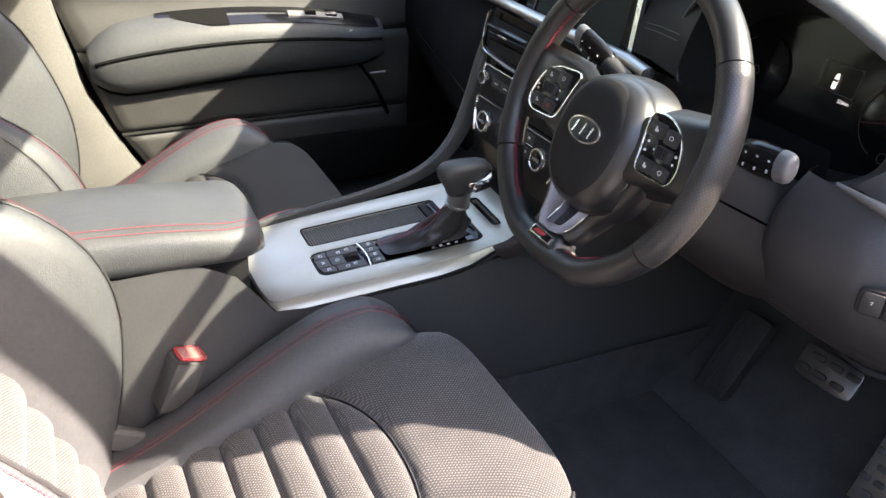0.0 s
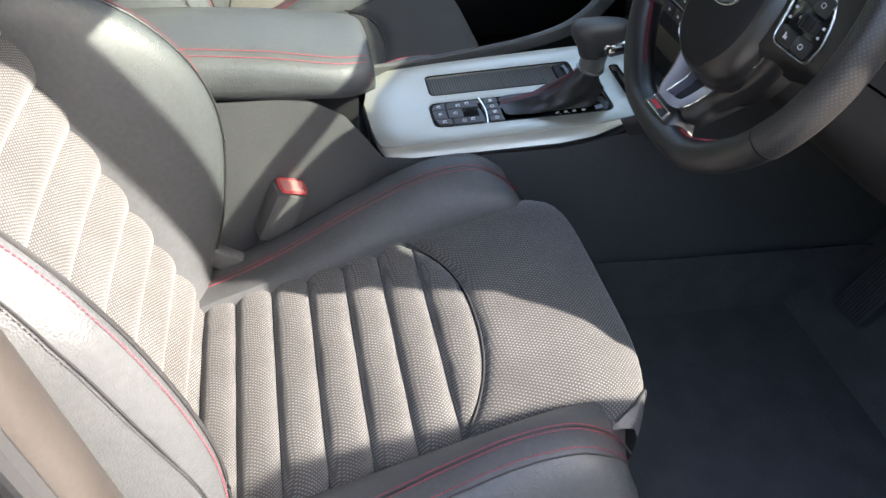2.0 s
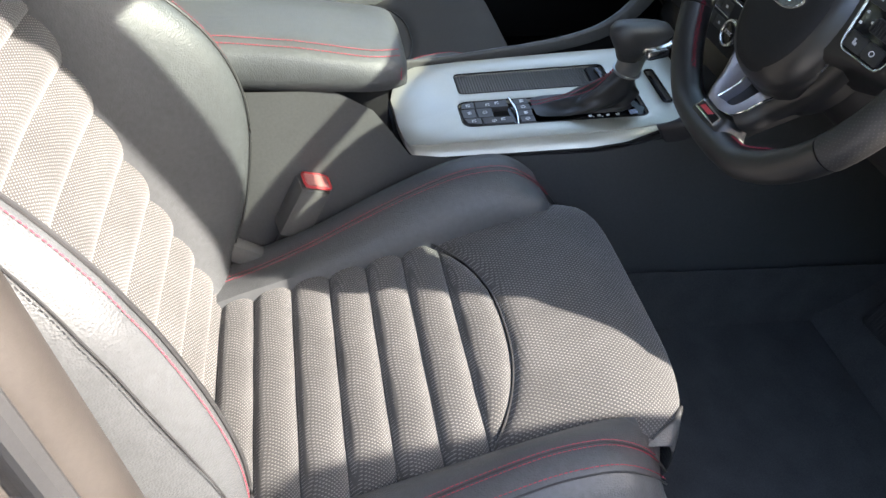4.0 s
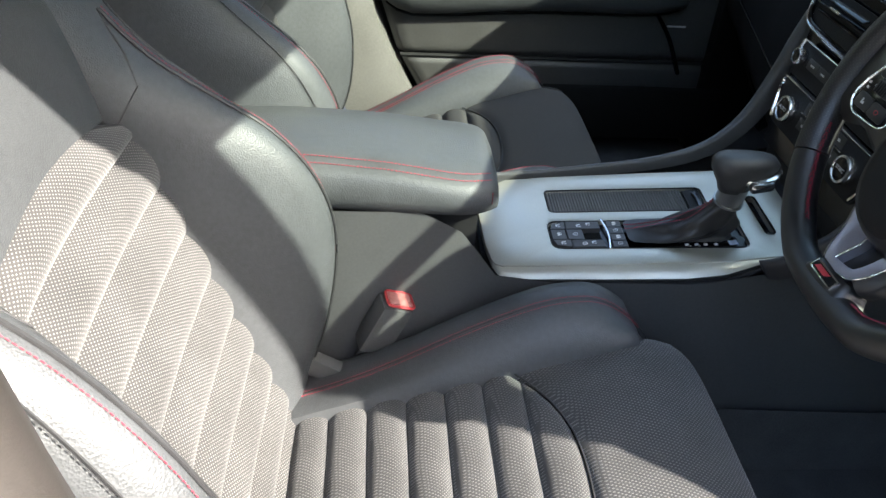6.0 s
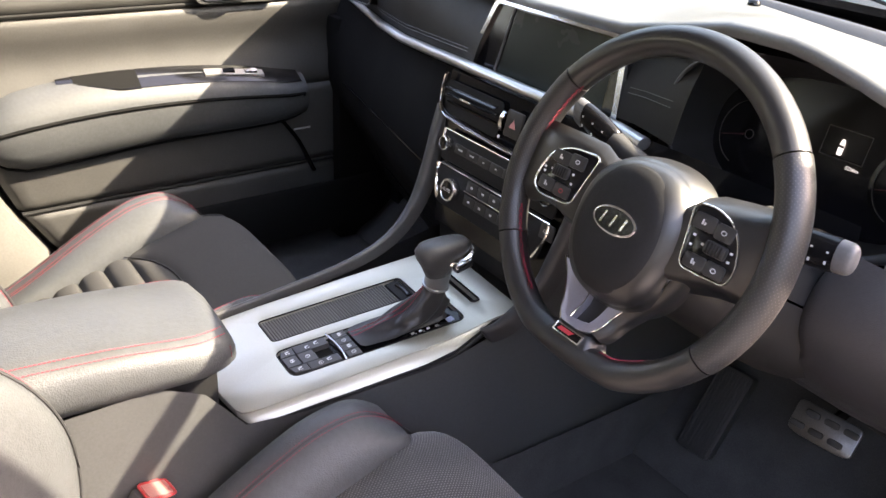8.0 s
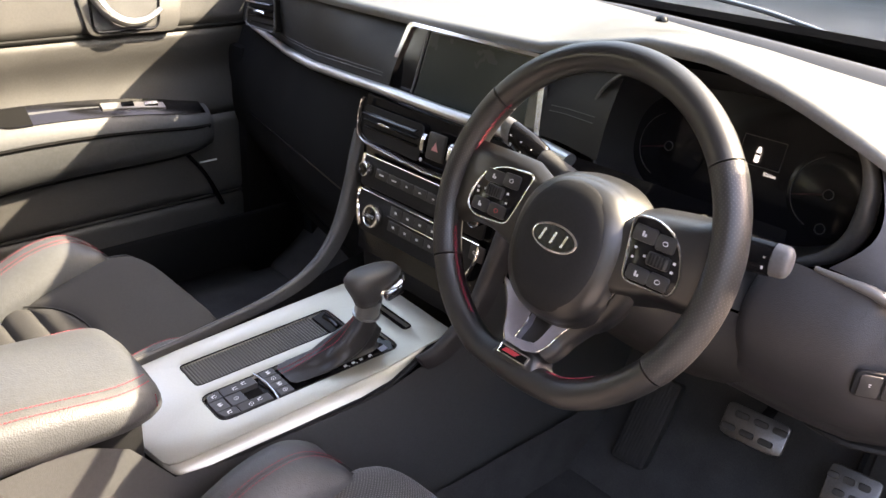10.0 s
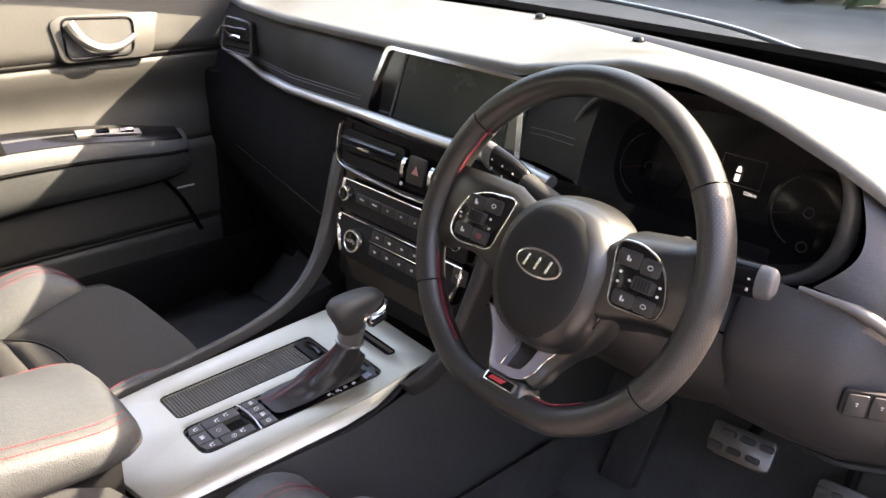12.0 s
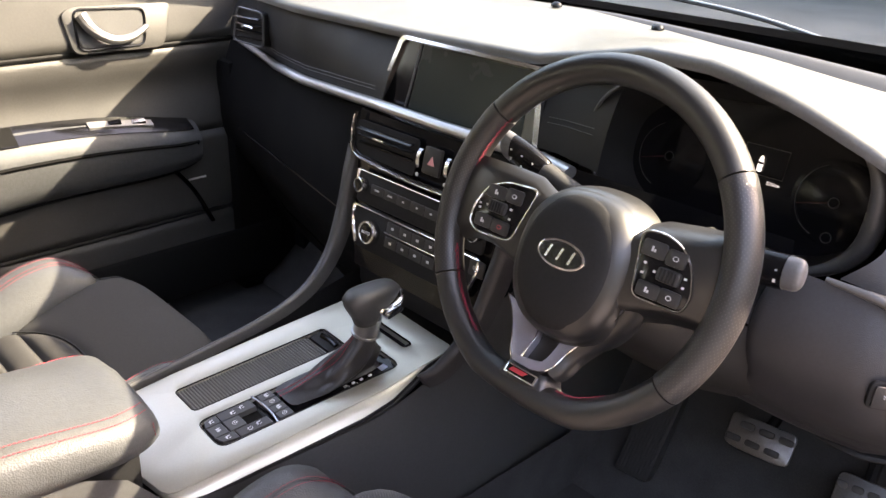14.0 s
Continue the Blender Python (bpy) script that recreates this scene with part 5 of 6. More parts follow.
def arm_ring(y):
    e = max(0.0, (y - 0.155) / 0.045)
    xl = -0.112 + 0.016 * e * e
    xr = lerp(y, [(-0.32, 0.068), (0.0, 0.070), (0.15, 0.080), (0.20, 0.076)]) - 0.016 * e ** 3
    t, b = arm_z(y), 0.645 + 0.002 * e * e
    q = min(1.0, (t - b) / 0.046)
    return [(xl, y, b), (xl - 0.004, y, b + 0.010 * q), (xl, y, t - 0.032 * q), (xl + 0.010, y, t - 0.020 * q), (xl + 0.032, y, t - 0.006 * q), (0.5 * (xl + xr), y, t + 0.007 * q), (xr - 0.03, y, t + 0.004 * q), (xr - 0.008, y, t - 0.002 * q), (xr + 0.001, y, t - 0.012 * q), (xr + 0.003, y, b + 0.02 * q), (xr - 0.002, y, b + 0.004 * q), (xr - 0.010, y, b)]
ys = steps(-0.32, 0.14, 14) + [0.155, 0.168, 0.180, 0.188, 0.194, 0.197]
arm_rings = [arm_ring(y) for y in ys]
part("lid", loft(arm_rings), LEATHER, arm, "padded black leather lid", 60)
for j, t in ((6, 0.45), (6, 0.92), (3, 0.0)):
    part("stitching", stitches([Vector(r[j]).lerp(Vector(r[j + 1]), t) + Vector((0.0004, 0, 0.0007)) for r in arm_rings[:-2]], 0.0040, 0.0006), RED, arm, "red stitching")
part("stitching", stitches([Vector(p) + Vector((0, 0.001, 0)) for p in (arm_rings[-3][8], arm_rings[-3][9])]), RED, arm, "red stitching")
part("lid_base", loft([[(-0.108, y, 0.560), (-0.108, y, 0.6455), (0.056, y, 0.6455), (0.050, y, 0.560)] for y in (-0.32, 0.0, 0.178)]), HARD, arm, "black lid base")

# seat-belt buckle
def buckle(c, lean, label):
    b = thing("belt_buckle", label, "belt buckle", (c[0], c[1], 0.40))
    m = Matrix.Translation(c) @ pose(0, 0, 0, lean[0], lean[1], 12) @ Matrix.Scale(0.86, 4)
    part("stem", box((0, -0.002, -0.045), (0.034, 0.044, 0.086), 0.006, m), GREY_TRIM, b, "dark grey buckle body")
    part("button", box((0, 0, 0.001), (0.024, 0.034, 0.008), 0.003, m), BUCKLE_PINK, b, "pale pink release button")
    part("rim", tube([m @ Vector((x, y, 0.003)) for x, y in rect(0.028, 0.038, 0, 0, 0.006)], 0.0016, 6, closed=True), BUCKLE_RED, b)
    part("strap", box((0, 0, -0.13), (0.006, 0.03, 0.10), 0.002, m), RUBBER, b, "black buckle strap")
BUCKLE_PINK = surface("pale_pink_buckle_button", (0.30, 0.115, 0.105), 0.30, bump=0.0)
buckle((0.092, 0.092, 0.541), (-22, 8), "black belt buckle with a red button beside the console")

# ---- dashboard ----
def lip(x):
    """The rear edge of the dash top: (y, z), wrapping forward towards the doors and humped over the dials."""
    y = lerp(x, [(-0.76, 0.80), (-0.60, 0.735), (-0.40, 0.685), (-0.15, 0.672), (0.12, 0.668), (0.20, 0.655), (0.30, 0.640), (0.42, 0.628), (0.50, 0.632), (0.60, 0.675), (0.76, 0.79)])
    z = lerp(x, [(-0.76, 0.945), (-0.40, 0.958), (-0.10, 0.963), (0.10, 0.968), (0.18, 0.985), (0.26, 1.003), (0.34, 1.004), (0.42, 0.988), (0.50, 0.957), (0.55, 0.922), (0.62, 0.850), (0.76, 0.81)])
    return y, z
def dash_back(x):
    return lerp(x, [(-0.76, 0.86), (-0.4, 0.90), (0.0, 0.895), (0.23, 0.83), (0.34, 0.80), (0.45, 0.775), (0.55, 0.765), (0.76, 0.80)])
SATIN = surface("dull_satin_strip", (0.10, 0.097, 0.097), 0.45, metal=0.3, grain=1500, bump=0.02, vary=0.04)
dash = thing("dashboard", "black soft-touch dashboard with a satin chrome strip", "dashboard", (0.0, 0.8, 0.6))
XS = steps(-0.765, 0.765, 60)
def top_pt(u, v):
    y0, z0 = lip(u)
    yb_ = dash_back(u)
    zb = 0.985 - 0.03 * (u / 0.76) ** 2
    if v < 0.15:
        t = v / 0.15
        return (u, y0 + 0.012 * t * t - 0.004 * math.sin(math.pi * t), z0 - 0.014 * (1 - t) ** 2)
    t = (v - 0.15) / 0.85
    return (u, y0 + 0.012 + (yb_ - y0 - 0.012) * t, z0 + (zb - z0) * t + 0.006 * math.sin(math.pi * t))
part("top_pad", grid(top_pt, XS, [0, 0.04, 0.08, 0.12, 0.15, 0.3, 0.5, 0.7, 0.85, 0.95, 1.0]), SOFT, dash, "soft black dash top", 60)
part("defroster_channel", grid(lambda u, v: (u, dash_back(u) + v * (1.03 + 0.04 * (1 - (u / 0.76) ** 2) - dash_back(u)), 0.984 - 0.03 * (u / 0.76) ** 2 - 0.045 * math.sin(min(v * 2.2, 1.0) * math.pi / 2) + 0.034 * math.exp(-((v - 0.45) / 0.13) ** 2)), XS, steps(0, 1, 24)), KNEE, dash, "dark defroster channel under the windscreen", 60)
for x, y in ((-0.035, 0.872), (0.155, 0.830)):
    part("sensor_dome", loft([[(x + r * math.cos(a), y + r * math.sin(a), 0.9865 + h) for a in [2 * math.pi * j / 12 for j in range(12)]] for r, h in ((0.008, 0), (0.007, 0.004), (0.004, 0.006))]), GLOSS, dash, "small dark sensor dome", 60)
# upper leather fascia on the passenger side
def strip_c(x):
    """The middle line of the chrome strip."""
    y = lerp(x, [(-0.72, 0.772), (-0.55, 0.735), (-0.386, 0.690), (-0.235, 0.652), (-0.12, 0.628), (0.0, 0.623), (0.165, 0.622), (0.30, 0.60), (0.48, 0.595), (0.54, 0.602), (0.62, 0.655), (0.76, 0.74)])
    z = lerp(x, [(-0.72, 0.846), (-0.52, 0.836), (-0.386, 0.842), (-0.235, 0.857), (-0.12, 0.867), (0.0, 0.868), (0.165, 0.869), (0.30, 0.862), (0.48, 0.858), (0.54, 0.852), (0.62, 0.795), (0.76, 0.74)])
    return y, z
def fascia(u, v):
    y0, z0 = strip_c(u)
    y1, z1 = lip(u)
    b = 0.018 * math.sin(math.pi * v)
    return (u, y0 + 0.004 + (y1 + 0.010 - y0) * v - b * 0.5, z0 + (z1 - 0.012 - z0) * v)
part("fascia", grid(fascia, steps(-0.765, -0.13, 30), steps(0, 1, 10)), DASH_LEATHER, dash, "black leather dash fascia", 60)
for dv in (0.16, 0.21):
    part("fascia_stitching", stitches([Vector(fascia(x, dv)) + Vector((0, -0.0008, 0.0006)) for x in steps(-0.56, -0.155, 60)], 0.005, 0.0006), GREY_TRIM, dash, "grey stitching")
part("fascia_end", grid(lambda u, v: tuple(Vector(fascia(u, v)) + Vector((0, 0.018, 0))), steps(0.125, 0.226, 8), steps(0, 1.0, 10)), DASH_LEATHER, dash, "black leather panel beside the dials", 60)
part("fascia", grid(lambda u, v: fascia(u + (0.765 - u) / 0.268 * 0.024 * math.sin(math.pi * v), v), steps(0.497, 0.765, 16), steps(0, 1, 14)), KNEE, dash, "black dash panel beside the dials", 60)
part("chrome_strip", tube([Vector((x, strip_c(x)[0] - 0.006, strip_c(x)[1])) for x in steps(-0.72, 0.210, 60)], lambda t: 0.0090 if t > 0.25 else 0.0055 + 0.0140 * t, 12, flat=0.8), STRIP, dash, "satin chrome strip", 60)
part("chrome_strip", tube([Vector((x, strip_c(x)[0] - 0.006, strip_c(x)[1])) for x in steps(0.490, 0.72, 20)], lambda t: 0.0022 + 0.0034 * min(1, t * 4), 10), SATIN, dash, "dull satin strip", 60)
for dv in (0.30, 0.36):
    part("fascia_stitching", stitches([Vector(fascia(x, dv)) + Vector((0, 0.0172, 0.0006)) for x in steps(0.140, 0.205, 12)], 0.005, 0.0006), GREY_TRIM, dash, "grey stitching")
# lower dash with glovebox
def lower(u, v):
    y0, z0 = strip_c(u)
    z = z0 - 0.008 - (z0 - 0.42) * v
    y = y0 + 0.004 - 0.035 * math.sin(math.pi * min(v * 1.6, 1)) + 0.13 * max(0, v - 0.5) ** 1.3 * 2
    return (u, y, z)
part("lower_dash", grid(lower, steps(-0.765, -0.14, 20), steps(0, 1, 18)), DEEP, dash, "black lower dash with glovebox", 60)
gl = [lower(x, v) for x, v in ((-0.68, 0.36), (-0.18, 0.36), (-0.20, 0.80), (-0.66, 0.80))]
part("glovebox_gap", tube([Vector(p) + Vector((0, -0.001, 0)) for p in gl], 0.0018, 6, closed=True), GLOSS, dash, "dark glovebox shut line")
def knee_pt(u, v):
    y0, z0 = strip_c(u)
    z = z0 - 0.006 - (z0 - 0.668) * v - 0.012 * max(0, v - 0.85)
    y = y0 + 0.002 - 0.030 * math.sin(math.pi * min(v * 1.15, 1)) + 0.050 * v * v + 1.6 * max(0, v - 0.90) ** 1.5
    return (u, y, z)
def knee_edge(v):
    """Its inner edge: beside the column, then sweeping away under it."""
    k = min(1.0, max(0.0, (v - 0.52) / 0.26))
    return 0.446 - 0.012 * math.sin(math.pi * min(v * 1.5, 1)) - 0.24 * (1 - math.sqrt(max(0.0, 1 - k * k)))
def knee_sheet(u, v):
    xl = knee_edge(v)
    x, y, z = knee_pt(xl + (0.765 - xl) * u, v)
    roll = max(0.0, 1 - u / 0.05) ** 2
    return (x - 0.004 * (1 - roll) * (u < 0.05), y + 0.022 * roll, z)
part("knee_panel", grid(knee_sheet, [0, 0.006, 0.014, 0.024, 0.036, 0.05, 0.08] + steps(0.12, 1, 22), steps(0, 1, 48)), KNEE, dash, "charcoal lower dash panel", 60)
part("column_well", grid(lambda u, v: (0.15 + 0.29 * u, 0.64 + 0.02 * v, 0.86 - 0.13 * v), steps(0, 1, 8), steps(0, 1, 4)), GLOSS, dash, "dark well round the column")
sw = thing("side_switch_panel", "black switch panel below the chrome strip", "switch panel", (0.62, 0.6, 0.74))
MSW = frame_of((0.5645, 0.5925, 0.7775), (1, 0.62, 0), (0, -0.10, 1)) @ Matrix.Scale(0.60, 4)
part("panel_frame", slab(rect(0.072, 0.044, 0, 0, 0.010), -0.004, 0.003, MSW, 0.002), HARD, sw)
for k in range(2):
    b = part("switch", slab(rect(0.028, 0.036, -0.016 + 0.032 * k, 0, 0.004), 0.003, 0.006, MSW, 0.001), BUTTON, sw)
    part("mark", slab(rect(0.0036, 0.0012, -0.016 + 0.032 * k, 0.004), 0.006, 0.0064, MSW, 0), PALE, b, "pale mark")
    part("mark", slab(rect(0.0024, 0.0012, -0.016 + 0.032 * k, 0.0005), 0.006, 0.0064, MSW, 0), PALE, b, "pale mark")
part("flap_grip", tube([Vector(knee_pt(x, 0.93 - 0.5 * (x - 0.505))) + Vector((0, -0.002, 0)) for x in steps(0.500, 0.64, 10)], lambda t: 0.0030 + 0.0035 * min(1, t * 5), 8, flat=0.6), HARD, dash, "black flap grip")

# instrument cluster
cl = thing("instrument_cluster", "unlit instrument cluster with two dials under a hood", "instrument cluster", (0.31, 0.72, 0.85))
CL = frame_of((0.309, 0.719, 0.876), (1, 0, 0), (0, 0.24, 0.97))
part("backing", slab(rounded([(-0.115, -0.085), (0.190, -0.085), (0.185, 0.06), (0.13, 0.085), (-0.06, 0.085), (-0.110, 0.06)], 0.03), -0.02, -0.006, CL, 0), GLOSS, cl, "black dial panel")
def hood_full(u, v):
    a = 2 * math.pi * u
    ex = 2.5
    sq = (abs(math.cos(a)) ** ex + abs(math.sin(a)) ** ex) ** (-1 / ex)
    up = 0.5 + 0.5 * math.sin(a)
    return CL @ Vector((0.037 + (0.134 + 0.016 * v) * sq * math.cos(a), 0.004 + (0.070 + 0.012 * v) * sq * math.sin(a), -0.008 + (0.050 + 0.046 * up) * v))
part("hood", grid(hood_full, steps(0, 1, 60)[:-1], steps(0, 1, 6), close_u=True), surface("hood_plastic", (0.018, 0.0175, 0.018), 0.42), cl, "black hood round the dials", 60)
part("hood_edge", tube([Vector(hood_full(u, 1.0)) for u in steps(0.30, 0.66, 30)], lambda t: 0.0008 + 0.0014 * math.sin(math.pi * t), 8), GREY_TRIM, cl, "thin edge of the hood", 60)
# Paler, swelling crescent: the sun's highlight on the hood, put into colour and shape.
part("hood_highlight", tube([Vector(hood_full(u, 1.0)) for u in steps(-0.17, 0.12, 30)], lambda t: 0.002 + 0.0075 * math.sin(math.pi * t), 12), surface("hood_highlight_grey", (0.06, 0.058, 0.058), 0.36), cl, "right rim of the hood, sun highlight in its paler colour", 60)
for cx in (-0.050, 0.130):
    d = part("dial", slab(oval(0.084, 0.084, cx, 0.0, 40), -0.006, -0.003, CL, 0.001), GLOSS, cl, "dark round dial")
    part("dial_ring", tube([CL @ Vector((cx + 0.037 * math.cos(a), 0.037 * math.sin(a), -0.002)) for a in steps(radians(115), radians(250), 30)], 0.00045, 6), GREY_TRIM, d, "fine grey ring")
    part("hub_cap", tube([CL @ Vector((cx + 0.005 * math.cos(a), 0.005 * math.sin(a), -0.001)) for a in steps(0, 2 * math.pi, 20)[:-1]], 0.0005, 6, closed=True), GREY_TRIM, d)
    part("needle", slab([(cx - 0.034, -0.010), (cx - 0.034, -0.009), (cx - 0.006, -0.0005), (cx - 0.006, -0.0025)], -0.003, -0.002, CL, 0), LIT_RED, d, "dim red needle")
part("dial_ring", tube([CL @ Vector((0.133 + 0.005 * math.cos(a), -0.034 + 0.005 * math.sin(a), -0.002)) for a in steps(0, 2 * math.pi, 20)[:-1]], 0.0005, 6, closed=True), GREY_TRIM, cl)
part("display_frame", tube([CL @ Vector((x, y, -0.003)) for x, y in rect(0.046, 0.029, 0.053, 0.021)], 0.0005, 4, closed=True), surface("thin_grey_line", (0.10, 0.10, 0.10), 0.5, bump=0.0), cl, "thin display frame")
ico = part("car_icon", slab(rounded([(0.0468, 0.0095), (0.0522, 0.0095), (0.0522, 0.021), (0.0508, 0.026), (0.0482, 0.026), (0.0468, 0.021)], 0.002), -0.004, -0.003, CL, 0), DIGIT, cl, "white car outline icon")
part("icon_gap", slab(rect(0.0056, 0.0022, 0.0495, 0.0185), -0.003, -0.0026, CL, 0), GLOSS, ico)
def words(body, size, m, mat_, parent, label):
    """Lettering in the built-in font, centred on the plane of m."""
    cu = bpy.data.curves.new("words", "FONT")
    cu.body, cu.size, cu.extrude, cu.align_x, cu.align_y, cu.resolution_u = body, size, 0.0001, "CENTER", "CENTER", 3
    ob = new("words", cu)
    me = bpy.data.meshes.new_from_object(ob.evaluated_get(bpy.context.evaluated_depsgraph_get()))
    bpy.data.objects.remove(ob)
    bm = bmesh.new()
    bm.from_mesh(me)
    return part("lettering", moved(bm, m), mat_, parent, label)
words("5266m", 0.0050, CL @ Matrix.Translation((0.068, 0.0005, -0.003)), DIGIT, cl, "white odometer digits")

# centre screen
scr = thing("centre_screen", "dark touch screen in a satin chrome frame, switched off", "screen", (0.0, 0.65, 0.86))
SC = frame_of((-0.008, 0.657, 0.905), (1, 0, 0), (0, 0.24, 0.97))
SW, SH = 0.146, 0.050
out = rounded([(-SW, -SH), (SW, -SH), (SW - 0.018, SH), (-SW + 0.030, SH)], 0.010, 5)
inn = rounded([(-SW + 0.0095, -SH + 0.007), (SW - 0.008, -SH + 0.007), (SW - 0.0255, SH - 0.0045), (-SW + 0.038, SH - 0.0045)], 0.008, 5)
part("bezel_back", slab(out, -0.03, 0.000, SC, 0), HARD, scr)
part("chrome_frame", loft([[SC @ Vector((x, y, z)) for x, y in o] for o, z in ((out, -0.002), (out, 0.006), (inn, 0.007), (inn, -0.002))], closed=True), CHROME, scr, "satin chrome frame")
part("glass", slab(inn, -0.002, 0.002, SC, 0), GLOSS, scr, "gloss black surround")
part("display", slab([(-SW + 0.066, -SH + 0.008), (SW - 0.030, -SH + 0.008), (SW - 0.036, SH - 0.007), (-SW + 0.073, SH - 0.007)], 0.002, 0.0024, SC, 0), SCREEN, scr, "dark grey-green display")
part("divider", tube([SC @ Vector((-SW + 0.060, -SH + 0.007, 0.003)), SC @ Vector((-SW + 0.069, SH - 0.006, 0.003))], 0.0016, 6), GREY_TRIM, scr, "dark divider")

# centre stack
ST_N = 0.223
def st_frame(x, z):
    return frame_of((x, 0.586 + ST_N * (z - 0.766), z), (1, 0, 0), (0, ST_N, 1))
stack = thing("centre_stack", "gloss black centre stack with vents, radio and climate controls", "centre stack", (0.0, 0.57, 0.67))
part("stack_body", loft([[(s * w, 0.590 + ST_N * (z - 0.766) + d, z) for s, d in ((-1, 0.10), (-1, 0.012), (-0.97, 0.003), (0.97, 0.003), (1, 0.012), (1, 0.10))] for z, w in ((0.655, 0.112), (0.69, 0.122), (0.74, 0.132), (0.80, 0.142), (0.835, 0.150), (0.858, 0.152))]), GLOSS, stack, "gloss black stack face")
part("stack_cave", box((0, 0.600, 0.645), (0.22, 0.05, 0.05), 0.01), HARD, stack, "dark storage shelf")
# air vents
def vent(cx, w, flip):
    m = st_frame(cx, 0.826)
    v = thing("air_vent", "black centre air vent with dark slats and a chrome thumb wheel", "air vent", (cx, 0.6, 0.80), "centre air vents")
    o = rounded([(-w / 2, -0.022), (w / 2, -0.026), (w / 2, 0.022), (-w / 2 - 0.006 * flip, 0.022)] if flip > 0 else [(-w / 2, -0.026), (w / 2, -0.022), (w / 2 + 0.006, 0.022), (-w / 2, 0.022)], 0.008)
    part("well", slab(o, -0.002, 0.0005, m, 0), HARD, v)
    for k in range(4):
        y = -0.015 + 0.010 * k
        part("slat", box((0, y, 0.002), (w * 0.92, 0.0022, 0.009), 0.0008, m @ pose(0, 0, 0, 25, 0, 0)), GLOSS, v)
    part("tab", box((-0.01, 0.004, 0.007), (0.024, 0.003, 0.004), 0.001, m), CHROME, v, "chrome slider tab")
    part("thumb_wheel", loft([[m @ Vector((flip * (w / 2 + 0.008) + dx, 0.013 * math.cos(a), 0.001 + 0.006 * math.sin(a))) for a in steps(0, math.pi, 10)] for dx in (-0.003, 0.003)]), CHROME, v, "ridged chrome thumb wheel")
    part("mark", slab(oval(0.005, 0.005, flip * (w / 2 + 0.008), -0.020, 12), 0.003, 0.0036, m, 0), PALE, v, "pale mark")
vent(-0.077, 0.116, 1)
VENT_RIM = [(-0.146, 0.852), (-0.147, 0.835), (-0.143, 0.812), (-0.130, 0.8005), (-0.100, 0.7975), (0.0, 0.7935), (0.100, 0.7975), (0.130, 0.8005), (0.143, 0.812), (0.147, 0.835), (0.146, 0.852)]
part("vent_surround", tube(spline([st_frame(x, z) @ Vector((0, 0, 0.004)) for x, z in VENT_RIM], 50), 0.0014, 8), CHROME, stack, "chrome line round the vents")
part("vent_surround", tube(spline([st_frame(x * 0.975, z + 0.0035) @ Vector((0, 0, 0.003)) for x, z in VENT_RIM], 50), 0.0024, 8), GLOSS, stack, "gloss black inner rim")
vent(0.082, 0.070, -1)
hz = part("hazard_button", slab(rect(0.030, 0.034, 0.013, 0, 0.003), 0.002, 0.006, st_frame(0.0, 0.828), 0.001), BUTTON, stack, "hazard button with a red triangle")
part("triangle", slab([(0.007, -0.005), (0.019, -0.005), (0.013, 0.006)], 0.006, 0.0065, st_frame(0.0, 0.828), 0), surface("pale_red_triangle", (0.6, 0.25, 0.25), 0.5, bump=0.0), hz, "pale red triangle")
# radio strip
def knob_at(x, z, r, label, parent):
    m = st_frame(x, z)
    k = part("knob", loft([[m @ Vector((q * math.cos(a), q * math.sin(a), h)) for a in [2 * math.pi * j / 28 for j in range(28)]] for q, h in ((r, 0.0), (r, 0.010), (r * 0.93, 0.013), (r * 0.78, 0.0135), (r * 0.74, 0.012))]), CHROME, parent, label)
    part("knob_cap", slab(oval(r * 1.5, r * 1.5, 0, 0, 24), 0.010, 0.0128, m, 0.0006), GLOSS, k, "black knob cap")
    return k
radio = thing("radio_panel", "black radio panel with a silver knob and buttons", "radio", (0.0, 0.58, 0.74))
part("face", slab(rect(0.236, 0.042, 0, 0, 0.006), -0.001, 0.0024, st_frame(0, 0.764), 0.001), HARD, radio)
knob_at(-0.106, 0.767, 0.0105, "silver volume knob", radio)
knob_at(0.106, 0.767, 0.0105, "silver tuning knob", radio)
part("trim_line", tube([st_frame(0, 0.785) @ Vector((x, 0, 0.003)) for x in (-0.119, 0.119)], 0.0012, 6), CHROME, radio, "thin chrome line")
part("trim_hook", tube([st_frame(-0.119, z) @ Vector((0, 0, 0.003)) for z in steps(0.785, 0.757, 6)], 0.0024, 6), CHROME, radio)
for i in range(7):
    x = -0.078 + 0.026 * i
    b = part("button", slab(rect(0.0252, 0.013, 0, 0, 0.001), 0.002, 0.0030, st_frame(x, 0.766), 0.0008), BUTTON, radio)
    part("mark", slab(rect(0.009 if i < 2 else 0.0036, 0.0020), 0.0030, 0.0033, st_frame(x, 0.766), 0), PALE, b, "pale mark")
# climate panel
clim = thing("climate_panel", "black climate panel with two silver knobs and chrome lines", "climate panel", (0.0, 0.57, 0.68))
part("face", slab(rounded([(-0.118, 0.026), (0.118, 0.026), (0.108, -0.032), (-0.108, -0.032)], 0.012), -0.001, 0.0024, st_frame(0, 0.716), 0.001), HARD, clim)
